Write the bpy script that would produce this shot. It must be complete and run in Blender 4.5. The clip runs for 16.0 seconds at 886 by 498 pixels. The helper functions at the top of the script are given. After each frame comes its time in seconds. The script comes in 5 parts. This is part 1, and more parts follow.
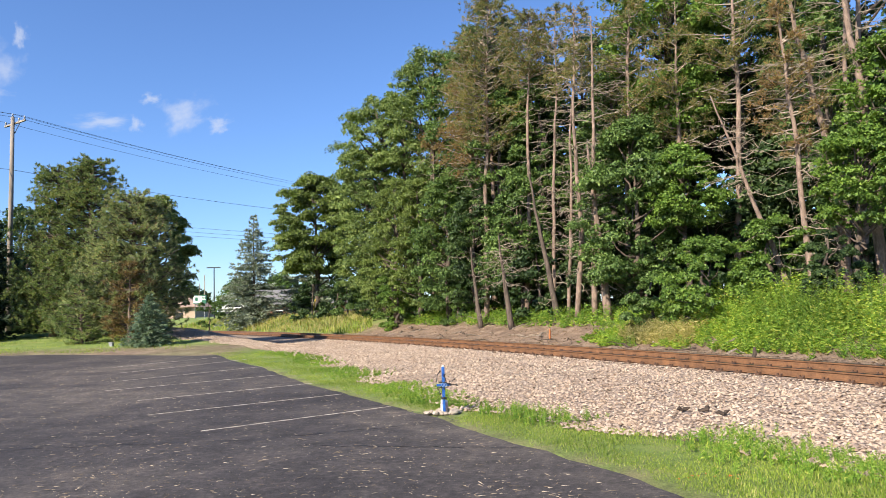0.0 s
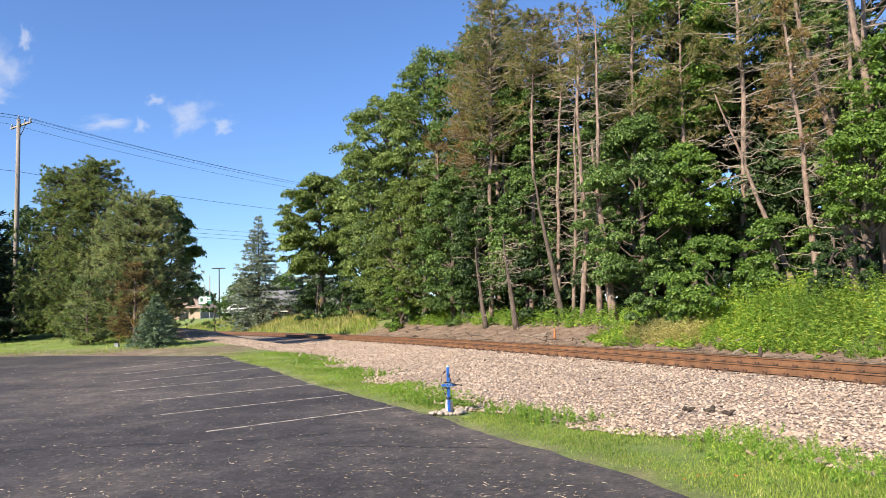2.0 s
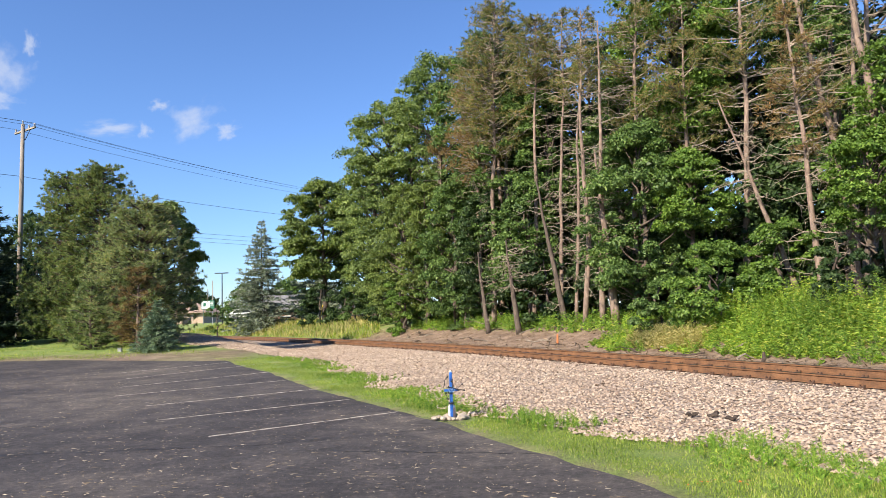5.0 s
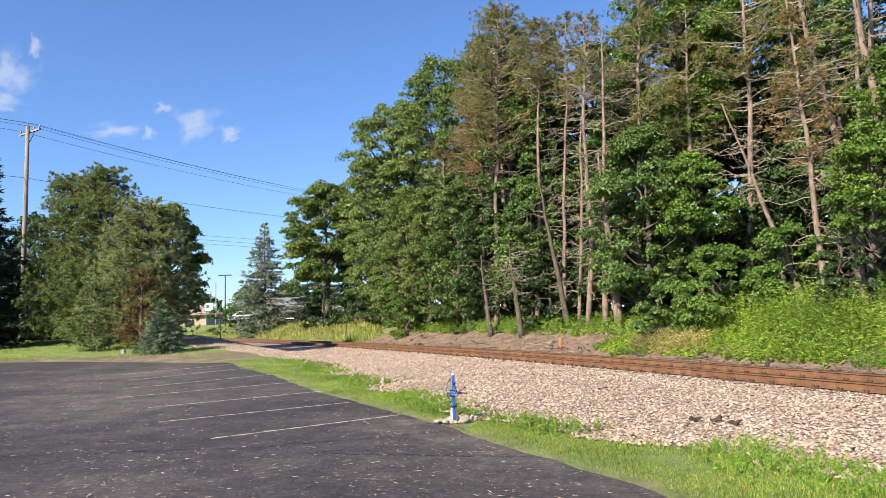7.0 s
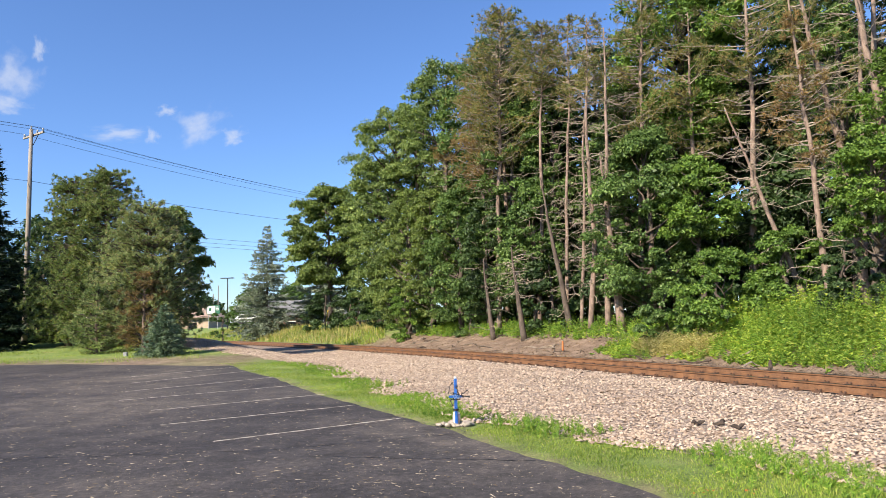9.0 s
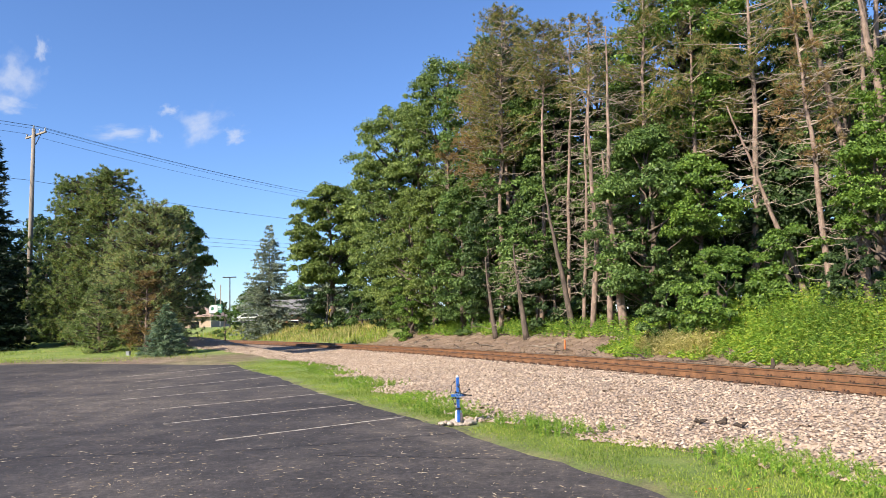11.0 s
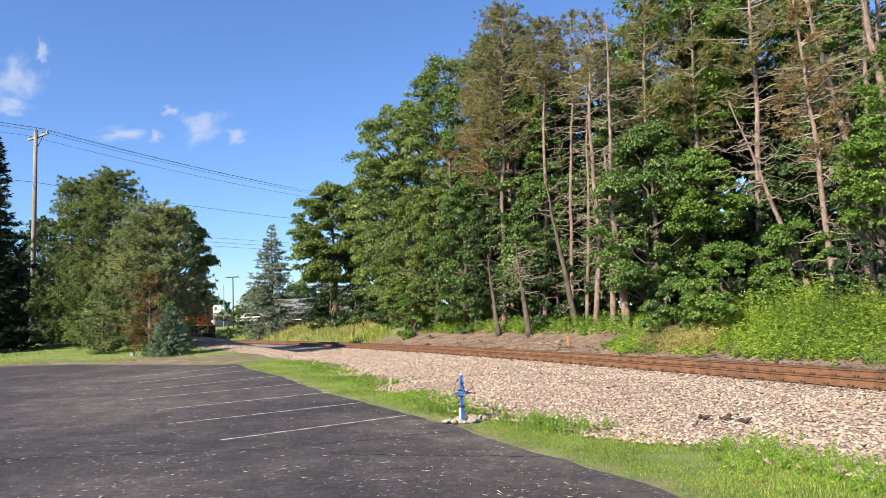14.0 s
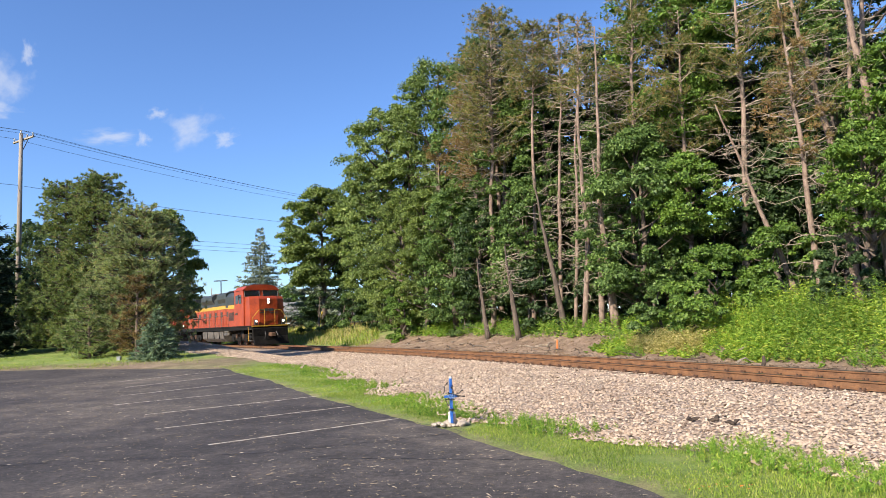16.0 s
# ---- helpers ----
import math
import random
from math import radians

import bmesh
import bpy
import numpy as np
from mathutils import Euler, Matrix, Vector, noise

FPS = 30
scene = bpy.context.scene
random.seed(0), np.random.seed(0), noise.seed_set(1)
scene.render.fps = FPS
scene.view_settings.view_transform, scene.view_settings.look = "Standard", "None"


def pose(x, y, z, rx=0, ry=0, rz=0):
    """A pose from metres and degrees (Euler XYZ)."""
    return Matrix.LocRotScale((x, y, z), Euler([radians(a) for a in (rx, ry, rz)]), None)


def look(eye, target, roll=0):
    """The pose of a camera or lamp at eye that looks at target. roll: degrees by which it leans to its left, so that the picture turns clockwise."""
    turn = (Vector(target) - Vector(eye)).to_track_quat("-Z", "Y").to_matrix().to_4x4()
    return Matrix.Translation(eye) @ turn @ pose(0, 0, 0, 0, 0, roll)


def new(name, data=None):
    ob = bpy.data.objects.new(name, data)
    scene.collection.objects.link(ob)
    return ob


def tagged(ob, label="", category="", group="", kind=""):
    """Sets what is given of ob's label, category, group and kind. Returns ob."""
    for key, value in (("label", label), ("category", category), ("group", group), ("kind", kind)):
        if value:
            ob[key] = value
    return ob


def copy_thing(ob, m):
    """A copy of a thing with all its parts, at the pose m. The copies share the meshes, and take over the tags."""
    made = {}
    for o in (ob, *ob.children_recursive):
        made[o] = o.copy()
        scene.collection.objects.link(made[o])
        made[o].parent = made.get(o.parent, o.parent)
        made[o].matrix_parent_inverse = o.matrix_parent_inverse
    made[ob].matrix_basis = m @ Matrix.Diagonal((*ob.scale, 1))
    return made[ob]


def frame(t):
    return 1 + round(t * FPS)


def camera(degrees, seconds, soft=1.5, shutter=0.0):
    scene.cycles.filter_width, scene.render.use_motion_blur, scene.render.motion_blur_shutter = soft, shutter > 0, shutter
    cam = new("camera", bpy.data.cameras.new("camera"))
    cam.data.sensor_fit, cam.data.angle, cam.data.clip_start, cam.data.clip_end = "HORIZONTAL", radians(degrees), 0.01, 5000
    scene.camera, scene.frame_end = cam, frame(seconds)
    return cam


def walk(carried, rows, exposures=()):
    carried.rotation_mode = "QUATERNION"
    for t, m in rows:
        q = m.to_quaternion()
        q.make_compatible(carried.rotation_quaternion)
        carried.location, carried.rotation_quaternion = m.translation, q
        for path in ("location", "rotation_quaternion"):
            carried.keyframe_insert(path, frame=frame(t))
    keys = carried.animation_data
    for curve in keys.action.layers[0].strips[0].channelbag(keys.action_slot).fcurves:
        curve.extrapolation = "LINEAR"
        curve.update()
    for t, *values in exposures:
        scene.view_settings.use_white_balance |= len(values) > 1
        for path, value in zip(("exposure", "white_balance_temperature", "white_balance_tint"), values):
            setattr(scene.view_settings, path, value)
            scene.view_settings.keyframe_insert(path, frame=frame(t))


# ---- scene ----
# ---------------------------------------------------------------- camera
EYE = (0.0, 0.0, 1.7)
cam = camera(65.02, 16.0, soft=0.8)
# seconds, turn to the left, tilt up, roll, in degrees
TURNS = (
    (0.0, -0.289, 4.936, -1.891), (0.5, -0.185, 4.962, -2.010), (1.0, -0.077, 5.053, -2.012), (1.5, 0.013, 4.985, -2.006), (2.0, 0.083, 4.967,
    -2.010), (2.5, 0.135, 5.070, -2.041), (3.0, 0.133, 5.293, -2.010), (3.5, 0.151, 5.329, -2.036), (4.0, 0.210, 5.276, -2.051), (6.5, 0.469, 5.584,
    -1.808), (7.0, 0.535, 5.624, -1.738), (7.5, 0.530, 5.773, -1.659), (8.0, 0.582, 5.923, -1.622), (8.5, 0.643, 5.976, -1.622), (9.0, 0.719, 5.888,
    -1.669), (11.5, 0.952, 5.742, -1.799), (12.0, 0.994, 5.673, -1.925), (12.5, 0.996, 5.711, -2.040), (13.0, 1.024, 5.685, -2.174), (13.5, 1.078,
    5.651, -2.222), (14.0, 1.099, 5.646, -2.214), (14.5, 1.001, 5.601, -2.248), (15.0, 0.753, 5.642, -2.197), (15.5, 0.512, 5.713, -2.251), (16.0,
    0.186, 5.870, -2.408))


def aim(turn, tilt, roll):
    a, b = radians(turn), radians(tilt)
    way = Vector((-math.sin(a) * math.cos(b), math.cos(a) * math.cos(b), math.sin(b)))
    return look(EYE, Vector(EYE) + 10 * way, roll)


EXPOSURE = 0.6
walk(cam, [(t, aim(a, b, c)) for t, a, b, c in TURNS], exposures=[(0.0, EXPOSURE), (16.0, EXPOSURE)])

# ---------------------------------------------------------------- light
SUN_TO = Vector((-0.58, -0.60, 0.55)).normalized()
world = bpy.data.worlds.new("sky")
scene.world = world
world.use_nodes = True
wn = world.node_tree.nodes
sky = wn.new("ShaderNodeTexSky")
sky.sky_type = "NISHITA"
sky.sun_disc = False
sky.sun_elevation = math.asin(SUN_TO.z)
sky.sun_rotation = math.atan2(SUN_TO.x, SUN_TO.y)
sky.air_density, sky.dust_density, sky.ozone_density = 1.0, 0.3, 6.0
wn["Background"].inputs["Strength"].default_value = 0.121
tint = wn.new("ShaderNodeMix")
tint.data_type, tint.blend_type = "RGBA", "MULTIPLY"
tint.inputs[0].default_value, tint.inputs[7].default_value = 1.0, (0.92, 0.985, 1.15, 1)
world.node_tree.links.new(sky.outputs["Color"], tint.inputs[6])
world.node_tree.links.new(tint.outputs[2], wn["Background"].inputs["Color"])
sun_data = bpy.data.lights.new("sun", "SUN")
sun_data.energy, sun_data.angle, sun_data.color = 6.4, radians(0.53), (1.0, 0.90, 0.74)
sun = new("sun", sun_data)
sun.matrix_world = look((0, 0, 60), Vector((0, 0, 60)) - SUN_TO)


# ---------------------------------------------------------------- materials
def material(name, rough=0.8, metal=0.0):
    m = bpy.data.materials.new(name)
    m.use_nodes = True
    b = m.node_tree.nodes["Principled BSDF"]
    b.inputs["Roughness"].default_value, b.inputs["Metallic"].default_value = rough, metal
    return m, m.node_tree.nodes, m.node_tree.links, b


def ramp(nodes, links, source, stops):
    r = nodes.new("ShaderNodeValToRGB")
    while len(r.color_ramp.elements) < len(stops):
        r.color_ramp.elements.new(0.5)
    for e, (p, c) in zip(r.color_ramp.elements, stops):
        e.position, e.color = p, (*c, 1)
    links.new(source, r.inputs["Fac"])
    return r.outputs["Color"]


def noise_node(nodes, links, scale, detail=5.0, rough=0.6, stretch=None):
    co = nodes.new("ShaderNodeTexCoord")
    n = nodes.new("ShaderNodeTexNoise")
    n.inputs["Scale"].default_value, n.inputs["Detail"].default_value, n.inputs["Roughness"].default_value = scale, detail, rough
    if stretch:
        mp = nodes.new("ShaderNodeMapping")
        mp.inputs["Scale"].default_value = stretch
        links.new(co.outputs["Object"], mp.inputs["Vector"])
        links.new(mp.outputs["Vector"], n.inputs["Vector"])
    else:
        links.new(co.outputs["Object"], n.inputs["Vector"])
    return n.outputs["Fac"]


def mixed(nodes, links, fac, a, b, mode="MIX"):
    m = nodes.new("ShaderNodeMix")
    m.data_type, m.blend_type = "RGBA", mode
    for sock, v in ((m.inputs[0], fac), (m.inputs[6], a), (m.inputs[7], b)):
        if isinstance(v, bpy.types.NodeSocket):
            links.new(v, sock)
        elif isinstance(v, tuple):
            sock.default_value = (*v, 1)
        else:
            sock.default_value = v
    return m.outputs[2]


def bumped(nodes, links, b, height, strength, distance):
    n = nodes.new("ShaderNodeBump")
    n.inputs["Strength"].default_value, n.inputs["Distance"].default_value = strength, distance
    links.new(height, n.inputs["Height"])
    links.new(n.outputs["Normal"], b.inputs["Normal"])


def plain(name, dark, light, scale=6.0, rough=0.7, metal=0.0, bump=0.3, stretch=None):
    """A worn surface between two colours, with grain at two scales."""
    m, n, l, b = material(name, rough, metal)
    f1 = noise_node(n, l, scale, 6, 0.65, stretch)
    f2 = noise_node(n, l, scale * 9, 3, 0.6, stretch)
    c1 = ramp(n, l, f1, ((0.32, dark), (0.68, light)))
    c2 = ramp(n, l, f2, ((0.3, (0.72, 0.72, 0.72)), (0.7, (1.15, 1.15, 1.15))))
    l.new(mixed(n, l, 1.0, c1, c2, "MULTIPLY"), b.inputs["Base Color"])
    bumped(n, l, b, f2, bump, 0.01)
    return m


def leafy(name, colours, rough=0.45, through_light=0.22):
    """Leaves: each one takes its own shade, and light passes through them."""
    m, n, l, b = material(name, rough)
    g = n.new("ShaderNodeNewGeometry")
    c = ramp(n, l, g.outputs["Random Per Island"], colours)
    big = noise_node(n, l, 0.45, 3, 0.5)
    tone = ramp(n, l, big, ((0.35, (0.72, 0.74, 0.7)), (0.65, (1.2, 1.15, 1.0))))
    col = mixed(n, l, 1.0, c, tone, "MULTIPLY")
    l.new(col, b.inputs["Base Color"])
    b.inputs["Specular IOR Level"].default_value = 0.3
    t = n.new("ShaderNodeBsdfTranslucent")
    l.new(mixed(n, l, 1.0, col, (1.25, 1.3, 0.5), "MULTIPLY"), t.inputs["Color"])
    ms = n.new("ShaderNodeMixShader")
    ms.inputs[0].default_value = through_light
    l.new(b.outputs[0], ms.inputs[1])
    l.new(t.outputs[0], ms.inputs[2])
    l.new(ms.outputs[0], n["Material Output"].inputs["Surface"])
    return m


M_LEAF = leafy("maple_leaf", ((0.0, (0.042, 0.08, 0.022)), (0.5, (0.088, 0.155, 0.04)), (1.0, (0.19, 0.28, 0.085))), 0.5)
M_LEAF_EDGE = leafy("edge_leaf", ((0.0, (0.07, 0.11, 0.03)), (0.5, (0.14, 0.20, 0.06)), (1.0, (0.26, 0.33, 0.11))), 0.5)
# darker green leaves, whose colour also carries the shade inside the wood
M_LEAF_DARK_SHADED = leafy("dark_shaded_leaf", ((0.0, (0.022, 0.045, 0.016)), (0.5, (0.042, 0.078, 0.026)), (1.0, (0.09, 0.14, 0.05))), 0.5)
M_LEAF_OLIVE = leafy("olive_leaf", ((0.0, (0.06, 0.095, 0.022)), (0.5, (0.125, 0.175, 0.042)), (1.0, (0.22, 0.28, 0.08))))
M_LEAF_BRIGHT = leafy("bright_leaf", ((0.0, (0.055, 0.11, 0.018)), (0.5, (0.105, 0.19, 0.032)), (1.0, (0.20, 0.30, 0.06))), 0.5)
M_NEEDLE = leafy("pine_needle", ((0.0, (0.095, 0.145, 0.058)), (0.6, (0.205, 0.27, 0.105)), (0.93, (0.31, 0.35, 0.15)), (1.0, (0.40, 0.27, 0.14))), 0.6, 0.22)
M_NEEDLE_BROWN = leafy("brown_needle", ((0.0, (0.14, 0.095, 0.045)), (0.5, (0.25, 0.165, 0.08)), (0.8, (0.18, 0.17, 0.065)), (1.0, (0.40, 0.21, 0.10))), 0.7, 0.2)
M_NEEDLE_WARM = leafy("rusty_needle", ((0.0, (0.09, 0.12, 0.042)), (0.5, (0.185, 0.205, 0.075)), (0.82, (0.27, 0.23, 0.10)), (1.0, (0.42, 0.25, 0.12))), 0.65, 0.25)
M_NEEDLE_SIDE = leafy("mixed_needle", ((0.0, (0.12, 0.175, 0.08)), (0.5, (0.25, 0.315, 0.15)), (0.88, (0.37, 0.41, 0.21)), (1.0, (0.47, 0.29, 0.15))), 0.6, 0.22)
M_NEEDLE_TOP = leafy("dark_green_needle", ((0.0, (0.05, 0.08, 0.035)), (0.6, (0.10, 0.15, 0.06)), (1.0, (0.18, 0.22, 0.10))), 0.6, 0.15)
M_NEEDLE_BLUE = leafy("blue_spruce_needle", ((0.0, (0.085, 0.14, 0.09)), (0.5, (0.155, 0.23, 0.155)), (1.0, (0.28, 0.35, 0.26))), 0.6, 0.15)
M_NEEDLE_GREY = leafy("grey_spruce_needle", ((0.0, (0.10, 0.13, 0.105)), (0.5, (0.21, 0.25, 0.21)), (1.0, (0.40, 0.45, 0.39))), 0.6, 0.15)
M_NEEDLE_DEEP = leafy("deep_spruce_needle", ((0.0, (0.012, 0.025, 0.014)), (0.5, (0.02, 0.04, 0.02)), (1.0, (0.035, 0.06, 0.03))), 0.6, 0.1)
M_GRASS = leafy("grass_blade", ((0.0, (0.13, 0.20, 0.035)), (0.5, (0.23, 0.32, 0.055)), (0.85, (0.33, 0.40, 0.09)), (1.0, (0.48, 0.43, 0.20))), 0.6, 0.4)
M_WEED = leafy("weed_leaf", ((0.0, (0.085, 0.18, 0.03)), (0.4, (0.17, 0.30, 0.05)), (0.85, (0.29, 0.43, 0.075)), (1.0, (0.48, 0.48, 0.12))), 0.6, 0.4)
M_WEED_LIME = leafy("lime_weed_leaf", ((0.0, (0.11, 0.20, 0.028)), (0.4, (0.22, 0.35, 0.05)), (0.85, (0.36, 0.46, 0.075)), (1.0, (0.52, 0.49, 0.11))), 0.6, 0.4)
M_WEED_BLUE = leafy("dusky_weed_leaf", ((0.0, (0.07, 0.12, 0.04)), (0.5, (0.13, 0.20, 0.07)), (1.0, (0.24, 0.31, 0.12))), 0.6, 0.3)
M_TWIG = leafy("dry_twig", ((0.0, (0.13, 0.095, 0.065)), (0.6, (0.30, 0.235, 0.175)), (1.0, (0.55, 0.47, 0.39))), 0.8, 0.05)
M_STRAW = leafy("dry_grass", ((0.0, (0.22, 0.22, 0.07)), (0.5, (0.36, 0.33, 0.13)), (1.0, (0.50, 0.43, 0.22))), 0.8, 0.3)
M_BARK = plain("grey_brown_bark", (0.05, 0.038, 0.03), (0.16, 0.12, 0.092), 9, 0.95, 0, 0.9, (1, 1, 0.25))
M_BARK_PINK = plain("pinkish_pine_bark", (0.12, 0.082, 0.062), (0.33, 0.235, 0.18), 9, 0.9, 0, 0.8, (1, 1, 0.3))
M_DEADWOOD = plain("bleached_dead_wood", (0.17, 0.13, 0.095), (0.42, 0.345, 0.265), 9, 0.9, 0, 0.5)
M_POLE = plain("weathered_pole_wood", (0.19, 0.16, 0.13), (0.36, 0.31, 0.26), 5, 0.9, 0, 0.5, (1, 1, 0.06))
M_RUST = plain("rusty_steel", (0.095, 0.045, 0.021), (0.22, 0.103, 0.044), 4, 0.75, 0.0, 0.3, (1, 1, 1))
M_RUSTDARK = plain("dark_rusty_steel", (0.06, 0.032, 0.02), (0.15, 0.075, 0.04), 6, 0.8, 0.0, 0.4)
M_RAILHEAD = plain("polished_rail_head", (0.05, 0.045, 0.042), (0.11, 0.10, 0.095), 3, 0.35, 0.9, 0.05)
M_TIE = plain("creosoted_tie", (0.05, 0.035, 0.025), (0.16, 0.11, 0.075), 4, 0.9, 0, 0.8)
M_WIRE = plain("black_wire", (0.02, 0.02, 0.02), (0.05, 0.05, 0.05), 3, 0.6)
M_LINE = plain("faded_line_paint", (0.34, 0.29, 0.235), (0.56, 0.49, 0.41), 2.2, 0.85, 0, 0.4)


def make_asphalt():
    m, n, l, b = material("sealed_asphalt", 0.82)
    wide = noise_node(n, l, 0.16, 5, 0.6)
    mid = noise_node(n, l, 1.6, 6, 0.7)
    fine = noise_node(n, l, 90, 3, 0.7)
    c = ramp(n, l, wide, ((0.34, (0.040, 0.036, 0.038)), (0.5, (0.072, 0.064, 0.063)), (0.66, (0.14, 0.12, 0.105))))
    c = mixed(n, l, 1.0, c, ramp(n, l, mid, ((0.3, (0.66, 0.66, 0.67)), (0.5, (1.0, 1.0, 1.0)), (0.72, (1.55, 1.48, 1.40)))), "MULTIPLY")
    c = mixed(n, l, 1.0, c, ramp(n, l, fine, ((0.3, (0.55, 0.55, 0.55)), (0.62, (1.1, 1.1, 1.1)), (0.74, (2.1, 2.0, 1.9)))), "MULTIPLY")
    grain = noise_node(n, l, 14, 4, 0.75)
    c = mixed(n, l, 1.0, c, ramp(n, l, grain, ((0.36, (0.7, 0.7, 0.7)), (0.55, (1.05, 1.04, 1.03)), (0.72, (1.75, 1.66, 1.56)))), "MULTIPLY")
    l.new(c, b.inputs["Base Color"])
    b.inputs["Specular IOR Level"].default_value = 0.25
    bumped(n, l, b, fine, 0.6, 0.006)
    return m


def make_ground():
    m, n, l, b = material("grass_and_soil", 0.95)
    at = n.new("ShaderNodeAttribute")
    at.attribute_name = "soil"
    mid = noise_node(n, l, 1.3, 6, 0.7)
    fine = noise_node(n, l, 26, 5, 0.75)
    grass = ramp(n, l, mid, ((0.3, (0.13, 0.19, 0.035)), (0.5, (0.21, 0.29, 0.055)), (0.7, (0.32, 0.31, 0.10))))
    soil = ramp(n, l, mid, ((0.3, (0.14, 0.09, 0.06)), (0.5, (0.25, 0.17, 0.115)), (0.7, (0.38, 0.275, 0.195))))
    c = mixed(n, l, at.outputs["Fac"], grass, soil)
    c = mixed(n, l, 1.0, c, ramp(n, l, fine, ((0.3, (0.5, 0.5, 0.5)), (0.7, (1.3, 1.3, 1.3)))), "MULTIPLY")
    l.new(c, b.inputs["Base Color"])
    bumped(n, l, b, fine, 1.0, 0.04)
    return m


def make_ballast():
    m, n, l, b = material("ballast_bed", 0.95)
    co = n.new("ShaderNodeTexCoord")
    v = n.new("ShaderNodeTexVoronoi")
    v.inputs["Scale"].default_value = 17
    l.new(co.outputs["Object"], v.inputs["Vector"])
    sep = n.new("ShaderNodeSeparateColor")
    l.new(v.outputs["Color"], sep.inputs[0])
    c = ramp(n, l, sep.outputs[0], ((0.0, (0.24, 0.165, 0.12)), (0.5, (0.42, 0.32, 0.245)), (1.0, (0.56, 0.45, 0.36))))
    # shade between the stones, put into the colour towards each cell's edge
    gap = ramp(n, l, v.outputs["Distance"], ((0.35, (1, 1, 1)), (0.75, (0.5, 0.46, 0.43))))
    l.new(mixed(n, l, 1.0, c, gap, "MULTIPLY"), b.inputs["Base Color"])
    inv = n.new("ShaderNodeMath")
    inv.operation = "SUBTRACT"
    inv.inputs[0].default_value = 1.0
    l.new(v.outputs["Distance"], inv.inputs[1])
    bumped(n, l, b, inv.outputs[0], 1.0, 0.05)
    return m


def make_stone():
    m, n, l, b = material("ballast_stone", 0.9)
    g = n.new("ShaderNodeNewGeometry")
    c = ramp(n, l, g.outputs["Random Per Island"], ((0.0, (0.20, 0.145, 0.105)), (0.25, (0.36, 0.28, 0.215)), (0.65, (0.46, 0.375, 0.295)), (0.94, (0.57, 0.48, 0.395)), (1.0, (0.24, 0.20, 0.18))))
    wide = noise_node(n, l, 0.5, 4, 0.6)
    c = mixed(n, l, 1.0, c, ramp(n, l, wide, ((0.35, (0.92, 0.84, 0.77)), (0.65, (1.16, 1.09, 1.0)))), "MULTIPLY")
    l.new(c, b.inputs["Base Color"])
    return m


M_ASPHALT, M_GROUND, M_BALLAST, M_STONE = make_asphalt(), make_ground(), make_ballast(), make_stone()


